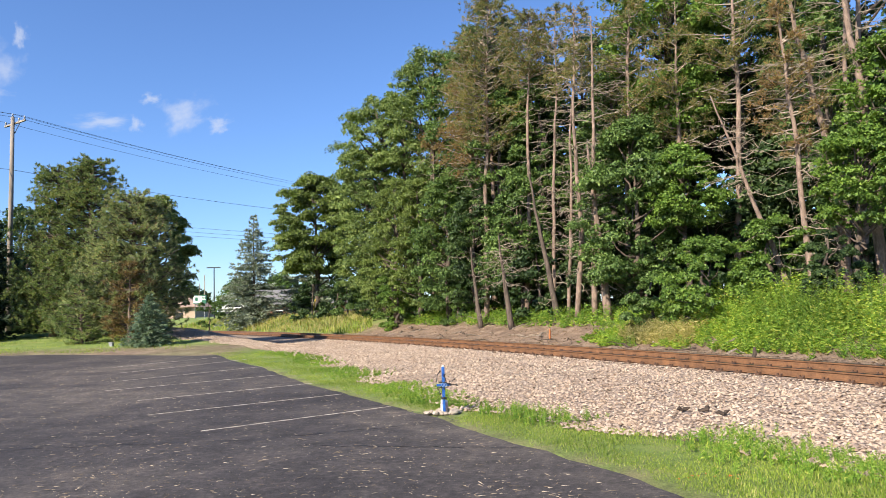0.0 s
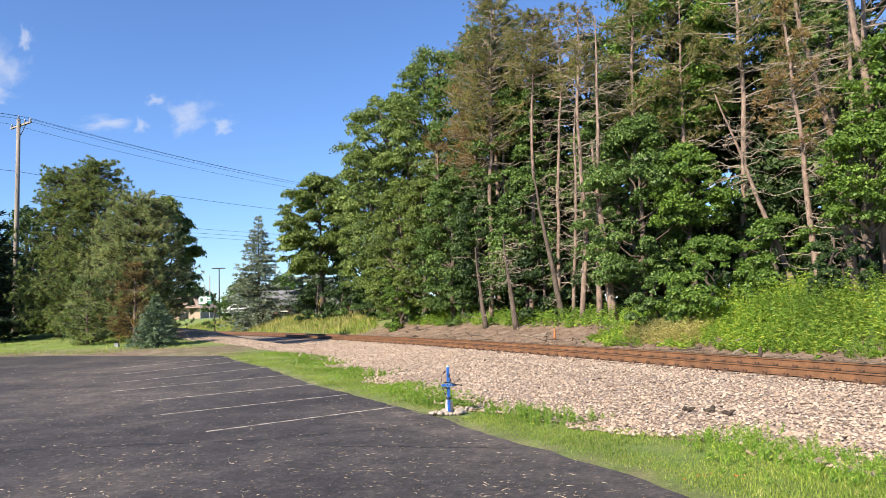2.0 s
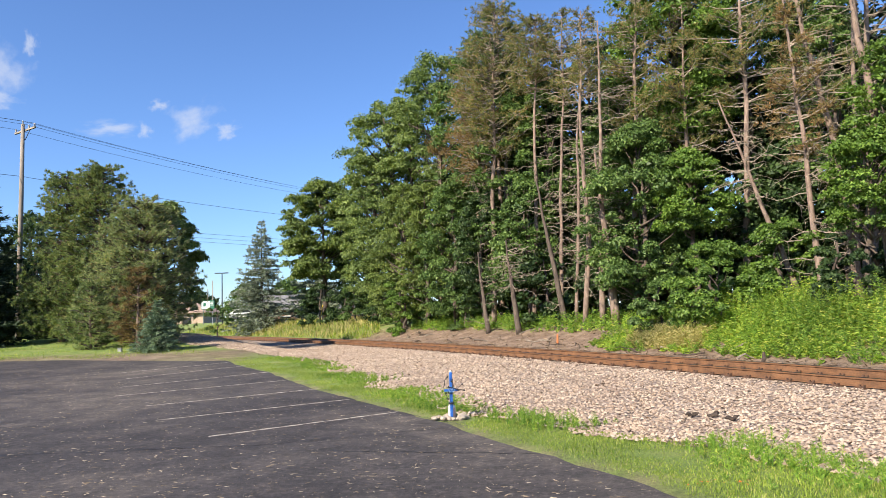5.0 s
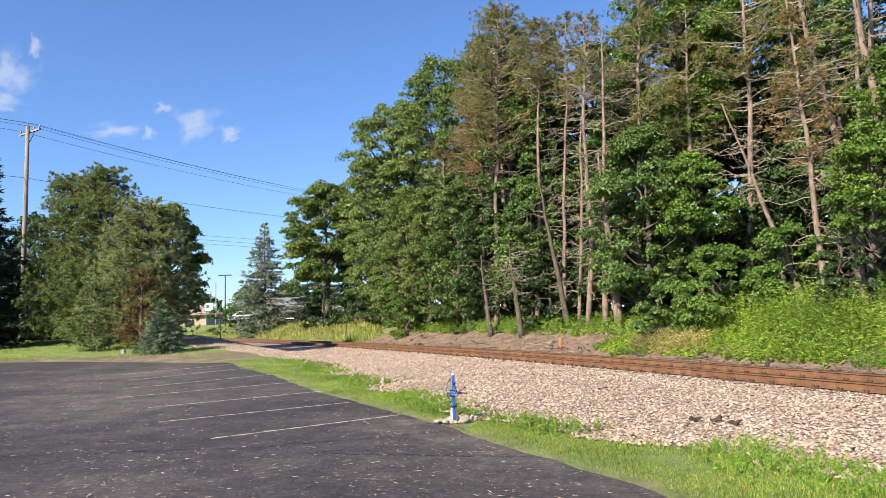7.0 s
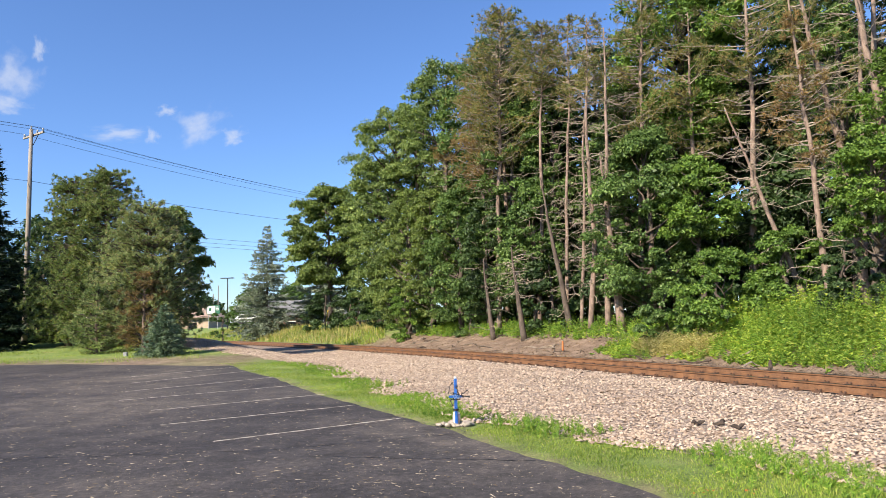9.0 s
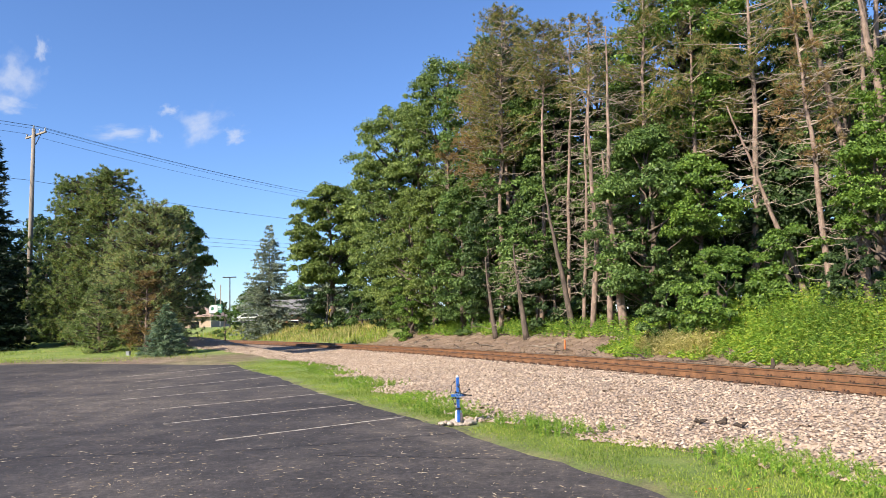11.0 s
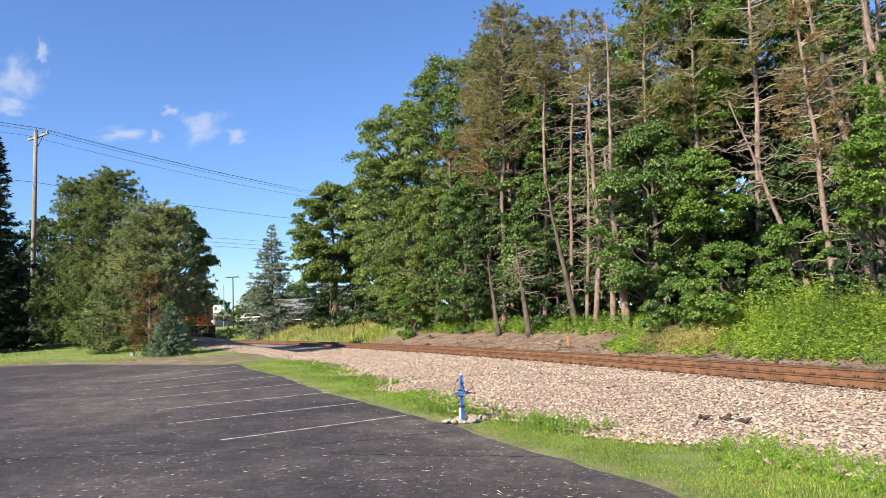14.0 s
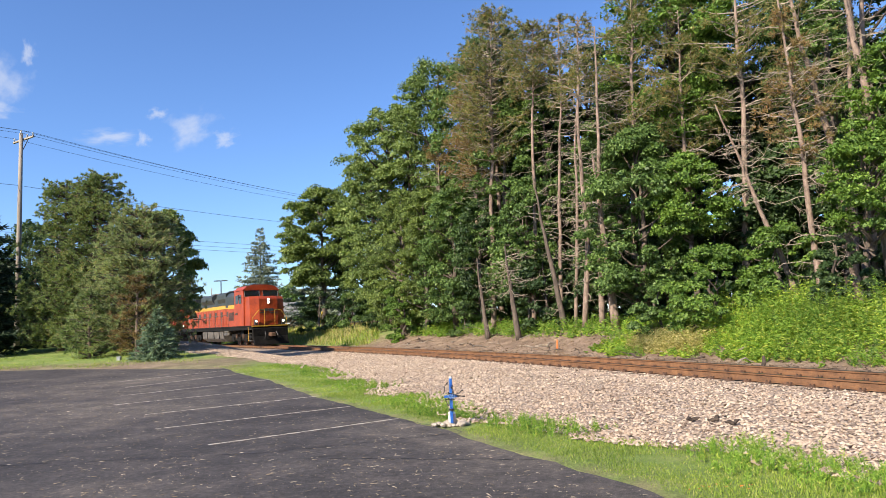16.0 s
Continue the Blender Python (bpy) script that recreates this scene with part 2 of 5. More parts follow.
# ---------------------------------------------------------------- mesh tools
class Build:
    """Collects faces for one mesh."""

    def __init__(self):
        self.v, self.f, self.k = [], [], []

    def add(self, verts, faces, k=0):
        o = len(self.v)
        self.v.extend([tuple(p) for p in verts])
        self.f.extend([tuple(i + o for i in q) for q in faces])
        self.k.extend([k] * len(faces))

    def tube(self, pts, radii, sides=7, k=0):
        pts = [Vector(p) for p in pts]
        verts, faces = [], []
        for i, p in enumerate(pts):
            d = (pts[min(i + 1, len(pts) - 1)] - pts[max(i - 1, 0)]).normalized()
            a = d.orthogonal().normalized() if i == 0 else (a - d * a.dot(d)).normalized()
            b = d.cross(a)
            for j in range(sides):
                w = 2 * math.pi * j / sides
                verts.append(p + (a * math.cos(w) + b * math.sin(w)) * radii[i])
        for i in range(len(pts) - 1):
            for j in range(sides):
                q = (j + 1) % sides
                faces.append((i * sides + j, i * sides + q, (i + 1) * sides + q, (i + 1) * sides + j))
        faces.append(tuple(range(sides))[::-1])
        faces.append(tuple((len(pts) - 1) * sides + j for j in range(sides)))
        self.add(verts, faces, k)

    def prism(self, outline, x0, x1, k=0, axis="x"):
        """A prism whose outline lies across the axis."""
        n = len(outline)
        put = {"x": lambda t, a, b: (t, a, b), "y": lambda t, a, b: (a, t, b), "z": lambda t, a, b: (a, b, t)}[axis]
        verts = [put(x0, a, b) for a, b in outline] + [put(x1, a, b) for a, b in outline]
        faces = [(i, (i + 1) % n, n + (i + 1) % n, n + i) for i in range(n)]
        faces += [tuple(range(n))[::-1], tuple(range(n, 2 * n))]
        self.add(verts, faces, k)

    def box(self, x0, y0, z0, x1, y1, z1, c=0.0, k=0):
        """A box, its upright edges and top chamfered by c."""
        if c <= 0:
            self.prism(((y0, z0), (y1, z0), (y1, z1), (y0, z1)), x0, x1, k)
            return
        rings = []
        for z, s in ((z0, 0), (z1 - c, 0), (z1, c)):
            a0, a1, b0, b1 = x0 + s, x1 - s, y0 + s, y1 - s
            rings.append([(a0 + c, b0, z), (a1 - c, b0, z), (a1, b0 + c, z), (a1, b1 - c, z), (a1 - c, b1, z), (a0 + c, b1, z), (a0, b1 - c, z), (a0, b0 + c, z)])
        verts = [p for r in rings for p in r]
        faces = [(i * 8 + j, i * 8 + (j + 1) % 8, (i + 1) * 8 + (j + 1) % 8, (i + 1) * 8 + j) for i in range(2) for j in range(8)]
        faces += [tuple(range(8))[::-1], tuple(range(16, 24))]
        self.add(verts, faces, k)

    def mesh(self, name, *mats, smooth=False):
        me = bpy.data.meshes.new(name)
        me.from_pydata(self.v, [], self.f)
        for m in mats:
            me.materials.append(m)
        me.polygons.foreach_set("material_index", self.k)
        bm = bmesh.new()
        bm.from_mesh(me)
        bmesh.ops.recalc_face_normals(bm, faces=bm.faces)
        bm.to_mesh(me)
        bm.free()
        if smooth:
            me.polygons.foreach_set("use_smooth", [True] * len(me.polygons))
        me.update()
        return me


def leaves_mesh(name, v, mat):
    """A mesh of loose leaves or blades from an array (n, corners, 3)."""
    n, k = v.shape[:2]
    me = bpy.data.meshes.new(name)
    me.vertices.add(k * n)
    me.vertices.foreach_set("co", np.ascontiguousarray(v, dtype=np.float32).ravel())
    me.loops.add(k * n)
    me.loops.foreach_set("vertex_index", np.arange(k * n, dtype=np.int32))
    me.polygons.add(n)
    me.polygons.foreach_set("loop_start", np.arange(0, k * n, k, dtype=np.int32))
    me.materials.append(mat)
    me.update(calc_edges=True)
    return me


def unit(a):
    return a / np.maximum(np.linalg.norm(a, axis=-1, keepdims=True), 1e-9)


def blades(c, axis, side, length, width, fold=0.18):
    """Pointed blades round the points c, along axis, as broad as width to the side."""
    n = unit(np.cross(axis, side))
    length, width = np.asarray(length)[:, None], np.asarray(width)[:, None]
    a, b, up = axis * length * 0.5, side * width * 0.5, n * width * fold
    return np.stack([c - a * 0.9 - b * 0.8, c - a * 0.5 + b + up, c + a], 1)


def part(name, mesh, parent=None, label=""):
    ob = new(name, mesh)
    if parent is not None:
        ob.parent = parent
    if label:
        ob["label"] = label
    return ob


def grid_mesh(name, xs, ys, zs, mat):
    """A sheet from arrays of one shape (rows, columns)."""
    r, c = xs.shape
    me = bpy.data.meshes.new(name)
    idx = np.arange(r * c).reshape(r, c)
    faces = np.stack([idx[:-1, :-1], idx[:-1, 1:], idx[1:, 1:], idx[1:, :-1]], -1).reshape(-1, 4)
    me.vertices.add(r * c)
    me.vertices.foreach_set("co", np.stack([xs, ys, zs], -1).astype(np.float32).ravel())
    me.loops.add(faces.size)
    me.loops.foreach_set("vertex_index", faces.astype(np.int32).ravel())
    me.polygons.add(len(faces))
    me.polygons.foreach_set("loop_start", np.arange(0, faces.size, 4, dtype=np.int32))
    me.polygons.foreach_set("use_smooth", np.ones(len(faces), dtype=bool))
    me.materials.append(mat)
    me.update(calc_edges=True)
    return me


# ---------------------------------------------------------------- the plan: track line and ground height
Y_STRAIGHT = 82.0


def near_rail_x(y):
    y = np.asarray(y, dtype=float)
    k = np.clip(y, -10, Y_STRAIGHT)
    return 12.3077 - 0.32554 * k - 0.0028136 * k * k + (y - k) * (-0.32554 - 0.0056273 * k)


def slope_x(y):
    return -0.32554 - 0.0056273 * np.clip(y, -10, Y_STRAIGHT)


def across(x, y):
    """Signed distance from the track's centre line; the wood's side is positive."""
    s = slope_x(y)
    return (np.asarray(x) - near_rail_x(y)) / np.sqrt(1 + s * s) - 0.7525


def at_track(y, u):
    """The point of the plan that lies u beside the centre line, from the line's point at depth y."""
    s = slope_x(y)
    k = np.sqrt(1 + s * s)
    return near_rail_x(y) + (u + 0.7525) / k, y - s * (u + 0.7525) / k


LINE_Y = np.arange(-60.0, 420.0, 0.25)
LINE_X, LINE_YY = at_track(LINE_Y, 0.0)
LINE_S = np.concatenate([[0], np.cumsum(np.hypot(np.diff(LINE_X), np.diff(LINE_YY)))])


def track_point(s, u=0.0):
    y = float(np.interp(s, LINE_S, LINE_Y))
    a, b = at_track(y, u)
    return float(a), float(b)


def smooth(a, b, x):
    t = np.clip((np.asarray(x, dtype=float) - a) / (b - a), 0, 1)
    return t * t * (3 - 2 * t)


def wave(x, y, f, p=0.0):
    return np.sin(x * f + p + 1.3 * np.sin(y * f * 0.7 + p)) * np.cos(y * f * 1.1 - p * 2 + np.sin(x * f * 0.6))


def ground_z(x, y):
    x, y = np.asarray(x, dtype=float), np.asarray(y, dtype=float)
    u = across(x, y)
    z = np.interp(u, (-12, -6.5, -4.5, -2.4, -1.7, 1.7, 2.5, 3.3, 4.6, 6.6, 9, 20, 60), (0, 0, 0.0, 0.055, 0.06, 0.06, 0.03, 0.06, 0.42, 0.98, 1.2, 1.5, 2.0))
    rise = 0.0012 * (np.clip(y, 12, 42) - 12) ** 2
    z = z + rise * smooth(-4, -9, u)
    rough = smooth(2.6, 4.5, u) * 0.06
    return z + rough * (wave(x, y, 1.9) + 0.5 * wave(x, y, 4.7, 2.0))


EDGE_Y = (-12, 2, 4.5, 6.19, 6.85, 7.25, 8.18, 9.33, 11.12, 12.41, 14.4, 16.3, 18.6, 20.9, 24.0, 26.0, 60)
EDGE_X = (2.75, 2.75, 2.4, 2.03, 1.80, 1.63, 1.17, 0.56, -0.24, -0.88, -2.00, -3.05, -4.20, -5.35, -7.45, -8.6, -30)


def lot_edge(y):
    return np.interp(y, EDGE_Y, EDGE_X) + 0.05 * wave(y, y, 2.3) + 0.03 * wave(y, y, 6.1, 1)


def ballast_edge(y):
    """How far from the centre line the ballast reaches on the lot's side, by the line's depth y."""
    return -(6.2 + 1.45 * smooth(8, 15, y) + 2.7 * smooth(30, 42, y)) + 0.32 * wave(y, y, 0.9) + 0.16 * wave(y, y, 2.7, 1)


# ---------------------------------------------------------------- ground, lot, ballast
def make_ground_sheet():
    a = np.sinh(np.linspace(-6.6, 6.6, 261))
    a = a / a[-1] * 2600
    xs, ys = np.meshgrid(a, a + 18)
    zs = ground_z(xs, ys)
    u = across(xs, ys)
    lot = (xs < lot_edge(ys)) & (ys > -11) & (ys < far_edge(xs) - 0.3) & (xs > -60)
    ballast = (u < 2.3) & (u > ballast_edge(np.clip(ys + 2.2, -30, 200)) + 0.2)
    zs = np.where(lot | ballast, zs - 0.05, zs)
    me = grid_mesh("ground", xs, ys, zs, M_GROUND)
    w = 0.5 + 0.5 * wave(xs, ys, 0.8)
    bank = smooth(1.8, 2.2, u) * (1 - smooth(5.5, 8.0, u)) * (1 - 0.8 * smooth(48, 55, ys))
    verge = smooth(24.5, 25.5, ys) * (1 - smooth(30.4, 32.4, ys)) * smooth(-7, -9, xs) * (0.7 + 0.3 * w)
    under = smooth(7, 9, u) * (1 - smooth(45, 52, ys)) * 0.8
    rim = (1 - smooth(0.1, 0.4, np.abs(xs - lot_edge(ys)))) * (ys < 30) * 0.6
    at = me.attributes.new("soil", "FLOAT", "POINT")
    at.data.foreach_set("value", np.clip(np.maximum.reduce([bank, verge, under, rim]), 0, 1).astype(np.float32).ravel())
    tagged(new("ground", me), "mown grass and bare brown soil rising to a wooded bank", "ground", kind="structure")


def far_edge(x):
    return np.interp(x, (-60, -19.1, -16, -12.8, -9.0), (29.6, 29.2, 28.8, 27.6, 26.2))


def make_lot():
    rows, cols = 150, 90
    v = np.linspace(0, 1, rows)[:, None]
    h = np.linspace(0, 1, cols)[None, :] ** 0.6
    ys = -11.5 + v * 37.2 + 0 * h
    right = lot_edge(ys)
    xs = -60 + (right + 60) * h
    ys = ys + np.clip(ys - 20, 0, 99) / 5.7 * (far_edge(xs) - 25.7)
    zs = ground_z(xs, ys) + 0.025
    ob = tagged(new("parking_lot", grid_mesh("parking_lot", xs, ys, zs, M_ASPHALT)), "cracked dark sealed asphalt parking lot strewn with dry litter", "parking lot", kind="structure")
    return ob


def strip(b, p, q, width, lift, n=24, wob=0.0, seed=0.0, k=0):
    """A thin band on the lot from p to q."""
    p, q = Vector(p), Vector(q)
    d = (q - p).normalized()
    s = Vector((-d.y, d.x))
    left, right = [], []
    for i in range(n + 1):
        c = p.lerp(q, i / n) + s * wob * (math.sin(i * 0.9 + seed) + 0.6 * math.sin(i * 2.3 + seed * 2))
        w = width * (0.75 + 0.35 * math.sin(i * 1.7 + seed * 3)) / 2
        for side, lst in ((1, left), (-1, right)):
            r = c + s * w * side
            lst.append((r.x, r.y, float(ground_z(r.x, r.y)) + 0.025 + lift))
    verts = left + right
    b.add(verts, [(i, i + 1, n + 2 + i, n + 1 + i) for i in range(n)], k)


# the bays' painted lines: near end, far end
LINES = (((-3.60, 10.43), (-0.95, 12.40)), ((-5.20, 12.35), (-2.08, 14.45)), ((-6.30, 14.50), (-3.12, 16.65)), ((-7.95, 16.55), (-4.36, 18.95)),
         ((-8.75, 18.55), (-5.52, 21.45)), ((-9.65, 20.85), (-6.75, 24.15)), ((-10.75, 22.8), (-8.0, 25.4)))
CRACKS = (((-9.5, 9.3), (-2.6, 9.6)), ((-2.6, 9.6), (0.2, 10.6)), ((-12, 12.2), (-6.4, 12.1)),
          ((-1.6, 9.0), (1.0, 8.4)), ((-1.0, 12.4), (0.2, 10.6)), ((-16, 17.0), (-9, 16.6)), ((-14, 20), (-10, 21.5)))


def make_lot_marks():
    for i, (p, q) in enumerate(LINES):
        b = Build()
        strip(b, p, q, 0.085, 0.004, 30, 0.006, i * 1.3)
        tagged(part("parking_line", b.mesh("parking_line", M_LINE)), "faded cream painted parking bay line on asphalt", "line", "painted bay lines", "structure")
    m_seal = plain("crack_sealant", (0.012, 0.012, 0.013), (0.03, 0.028, 0.028), 5, 0.6)
    for i, (p, q) in enumerate(CRACKS):
        b = Build()
        strip(b, p, q, 0.022, 0.004 + 0.0005 * i, 40, 0.022, i * 2.1)
        tagged(part("sealed_crack", b.mesh("sealed_crack", m_seal)), "black tar-sealed crack in the asphalt", "crack", "sealed cracks", "structure")
    # twigs, needles and grass clippings that lie on the asphalt
    r = np.random.default_rng(5)
    n = 11000
    y = 5.2 + 20.5 * r.random(n) ** 1.2
    x = lot_edge(y) - 0.1 - (y * 0.95 + 1.5) * r.random(n)
    c = np.stack([x, y, ground_z(x, y) + 0.036], 1)
    ang = r.normal(0.15, 0.9, n)
    ax = np.stack([np.cos(ang), np.sin(ang), r.normal(0, 0.10, n)], 1)
    sd = np.stack([-np.sin(ang), np.cos(ang), 0 * ang], 1)
    ln = 0.015 + 0.085 * r.random(n) ** 3
    litter = leaves_mesh("dry_litter", blades(c, ax, sd, ln, 0.006 + ln * 0.05, 0.4), M_TWIG)
    tagged(new("dry_litter", litter), "scattered dry straw-coloured twigs and clippings on asphalt", "litter", kind="stuff")


def make_ballast_bed():
    y = np.concatenate([np.arange(-12, 60, 0.3), np.arange(60, 300, 4.0)])[:, None]
    e = ballast_edge(y)
    h = np.linspace(0, 1, 40)[None, :]
    u = e + (2.45 - e) * h
    xs, ys = at_track(y + 0 * h, u)
    zs = ground_z(xs, ys) + 0.02 * smooth(0, 0.08, h) * smooth(1, 0.93, h) + 0.012 * wave(xs, ys, 5.3) - 0.03 * (1 - smooth(0, 0.05, h)) - 0.03 * smooth(0.95, 1, h)
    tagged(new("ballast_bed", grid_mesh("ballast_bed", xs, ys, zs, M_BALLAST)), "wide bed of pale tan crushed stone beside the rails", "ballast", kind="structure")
    # loose stones
    r = np.random.default_rng(11)
    n = 74000
    yy = 6.0 + 38 * r.random(n) ** 1.7
    ee = ballast_edge(yy)
    uu = ee - 0.15 + (2.3 - ee) * r.random(n) ** 1.15
    x, ys = at_track(yy, uu)
    ok = ~((np.abs(np.abs(uu) - 0.75) < 0.2))
    x, ys, yy = x[ok], ys[ok], yy[ok]
    n = len(x)
    size = (0.015 + 0.022 * r.random(n) ** 2) * (1 + np.clip(yy - 16, 0, 60) * 0.012)
    base = np.array([(1, 0, 0.1), (0.3, 0.95, 0), (-0.8, 0.6, 0.15), (-0.8, -0.6, 0), (0.3, -0.95, 0.1), (0.2, 0.1, 1.0)])
    tri = np.array([(0, 1, 5), (1, 2, 5), (2, 3, 5), (3, 4, 5), (4, 0, 5)])
    v = base[None] * size[:, None, None] * (1 + 0.28 * r.standard_normal((n, 6, 3)))
    a = r.random(n) * 6.283
    ca, sa = np.cos(a)[:, None], np.sin(a)[:, None]
    tilt = r.normal(0, 0.35, (n, 1))
    vx, vy, vz = v[..., 0] * ca - v[..., 1] * sa, v[..., 0] * sa + v[..., 1] * ca, v[..., 2] * 0.8 + v[..., 0] * tilt
    z0 = ground_z(x, ys) + 0.02 + 0.012 * r.random(n)
    v = np.stack([vx + x[:, None], vy + ys[:, None], vz + z0[:, None]], -1)
    f = (tri[None] + 6 * np.arange(n)[:, None, None]).reshape(-1, 3)
    me = bpy.data.meshes.new("ballast_stones")
    me.vertices.add(6 * n)
    me.vertices.foreach_set("co", v.astype(np.float32).ravel())
    me.loops.add(f.size)
    me.loops.foreach_set("vertex_index", f.astype(np.int32).ravel())
    me.polygons.add(len(f))
    me.polygons.foreach_set("loop_start", np.arange(0, f.size, 3, dtype=np.int32))
    me.materials.append(M_STONE)
    me.update(calc_edges=True)
    tagged(new("ballast_stones", me), "loose angular pale tan and grey ballast stones", "stones", kind="stuff")


RAIL_Z = 0.28
CANT = 0.005


def make_track():
    track = tagged(new("railroad_track"), "single railroad track with rust-brown steel rails on timber ties", "railroad track", kind="structure")
    profile = ((-0.07, -0.172), (0.07, -0.172), (0.07, -0.160), (0.012, -0.142), (0.009, -0.05), (0.035, -0.036), (0.036, -0.006), (0.028, 0.0),
               (-0.028, 0.0), (-0.036, -0.006), (-0.035, -0.036), (-0.009, -0.05), (-0.012, -0.142), (-0.07, -0.160))
    ys = np.concatenate([np.arange(-30, 110, 0.8), np.arange(110, 400, 8.0)])
    for u, z in ((-0.7525, RAIL_Z), (0.7525, RAIL_Z + CANT)):
        b = Build()
        n = len(profile)
        verts = []
        for y in ys:
            for pu, pz in profile:
                x, yy = at_track(y, u + pu)
                verts.append((float(x), float(yy), z + pz))
        for i in range(len(ys) - 1):
            for j in range(n):
                k = (j + 1) % n
                b.add((), ((i * n + j, i * n + k, (i + 1) * n + k, (i + 1) * n + j),), 1 if j in (6, 7, 8) else 0)
        b.v = verts
        part("rail", b.mesh("rail", M_RUST, M_RAILHEAD), track, "rust-brown steel rail with a dark worn running surface")
    tie = Build()
    tie.box(-1.3, -0.11, -0.17, 1.3, 0.11, 0.0, 0.012)
    tie_me = tie.mesh("tie", M_TIE)
    plate = Build()
    plate.box(-0.18, -0.09, 0.0, 0.18, 0.09, 0.018)
    for sx in (-1, 1):
        for sy in (-0.045, 0.045):
            plate.box(sx * 0.09 - 0.016, sy - 0.016, 0.018, sx * 0.09 + 0.016, sy + 0.016, 0.065)
        plate.box(sx * 0.115 - 0.015, -0.06, 0.018, sx * 0.115 + 0.015, 0.06, 0.038)
    plate_me = plate.mesh("tie_plate", M_RUSTDARK)
    r = random.Random(4)
    i, y = 0, 5.0
    lean = math.atan2(CANT, 1.505)
    while i < 150:
        x, yy = at_track(y, 0)
        a = math.atan2(-1.0, -float(slope_x(y))) + math.pi / 2
        m = Matrix.Translation((float(x), float(yy), RAIL_Z - 0.19 + CANT / 2)) @ Matrix.Rotation(a, 4, "Z") @ Matrix.Rotation(-lean, 4, "Y")
        t = part("tie", tie_me, track)
        t.matrix_basis = m @ pose(r.uniform(-0.05, 0.05), 0, 0, 0, 0, r.uniform(-1, 1))
        for u in (-0.7525, 0.7525):
            p = part("tie_plate", plate_me, track)
            p.matrix_basis = m @ Matrix.Translation((u, 0, 0.0))
        y += 0.5
        i += 1


make_ground_sheet()
make_lot()
make_lot_marks()
make_ballast_bed()
make_track()


# ---------------------------------------------------------------- plants
def wobble_line(r, p, q, n, amount):
    p, q = np.array(p, float), np.array(q, float)
    t = np.linspace(0, 1, n)[:, None]
    off = np.cumsum(r.normal(0, amount, (n, 3)), 0)
    off -= t * off[-1]
    return p + (q - p) * t + off * np.sin(np.pi * t) ** 0.5


def leaf_cloud(r, clumps, n, size, flat=0.35, shell=0.6):
    """Leaves on and in a set of clumps (x, y, z, rx, ry, rz); oversized ones added in their hearts block light."""
    c = np.asarray(clumps)
    w = (c[:, 3] * c[:, 4] + c[:, 4] * c[:, 5]) * r.uniform(0.6, 1.4, len(c))
    k = r.choice(len(c), n, p=w / w.sum())
    d = unit(r.standard_normal((n, 3)))
    d[:, 2] = np.where(d[:, 2] < -0.15, -d[:, 2] * 0.7, d[:, 2])
    occluder = r.random(n) < 0.07
    rad = shell + (1.05 - shell) * r.random(n) ** 0.6 + r.normal(0, 0.1, n)
    rad = np.where(occluder, 0.6 * r.random(n), rad)
    pos = c[k, :3] + d * c[k, 3:] * rad[:, None]
    # the rim of each clump hangs
    pos[:, 2] -= 0.25 * c[k, 5] * (d[:, 0] ** 2 + d[:, 1] ** 2) * rad ** 2
    nor = unit(d * 0.6 + np.array([0, 0, 0.4]) + r.normal(0, 0.55, (n, 3)))
    ax = unit(np.cross(nor, r.standard_normal((n, 3))))
    ax[:, 2] -= flat
    ax = unit(ax)
    sd = unit(np.cross(nor, ax))
    ln = size * (0.65 + 0.7 * r.random(n)) * np.where(occluder, 2.6, 1.0)
    return blades(pos, ax, sd, ln, ln * 0.78)


def broadleaf(at, height, radius, seed, leaves, mat, label, leaf=0.2, clear=0.15, bark=None, lean=(0, 0), name="broadleaf_tree", clumps=190, group="", dome=0.3, clump=1.0):
    r = np.random.default_rng(seed)
    tree = tagged(new(name), label, "tree", group)
    tree.location = (*at, float(ground_z(*at)) - 0.05)
    top = np.array([lean[0], lean[1], height * 0.86])
    w = Build()
    r0 = 0.018 * height + 0.03
    w.tube(wobble_line(r, (0, 0, 0), top, 9, 0.12), np.linspace(r0, 0.03, 9), 8)
    cl = []
    for i in range(clumps):
        d = unit(r.standard_normal(3) * np.array([1, 1, 0.01]))
        f = r.random()
        z = height * (clear + (1 - clear) * (0.06 + 0.88 * f))
        k = 0.35 + 0.6 * r.random() ** 0.55
        taper = (0.78 + 0.22 * min(1, f / 0.25)) * (1 - max(0.0, (f - dome) / (1 - dome)) ** 2.0 * 0.8)
        c = np.array([d[0] * radius * k * taper + lean[0] * z / height, d[1] * radius * k * taper + lean[1] * z / height, z])
        s = clump * radius * (0.075 + 0.17 * r.random() ** 1.5)
        cl.append((*c, s * 1.15, s * 1.15, s * 0.85))
        if i % 8 == 0:
            start = top * min(0.9, max(0.12, (z - radius * 0.5) / (height * 0.86)))
            w.tube(wobble_line(r, start, c, 5, 0.10), np.linspace(r0 * 0.32, 0.012, 5), 5)
    part("trunk", w.mesh("trunk", bark or M_BARK, smooth=True), tree)
    part("crown", leaves_mesh("crown", leaf_cloud(r, cl, leaves, leaf), mat), tree)
    return tree


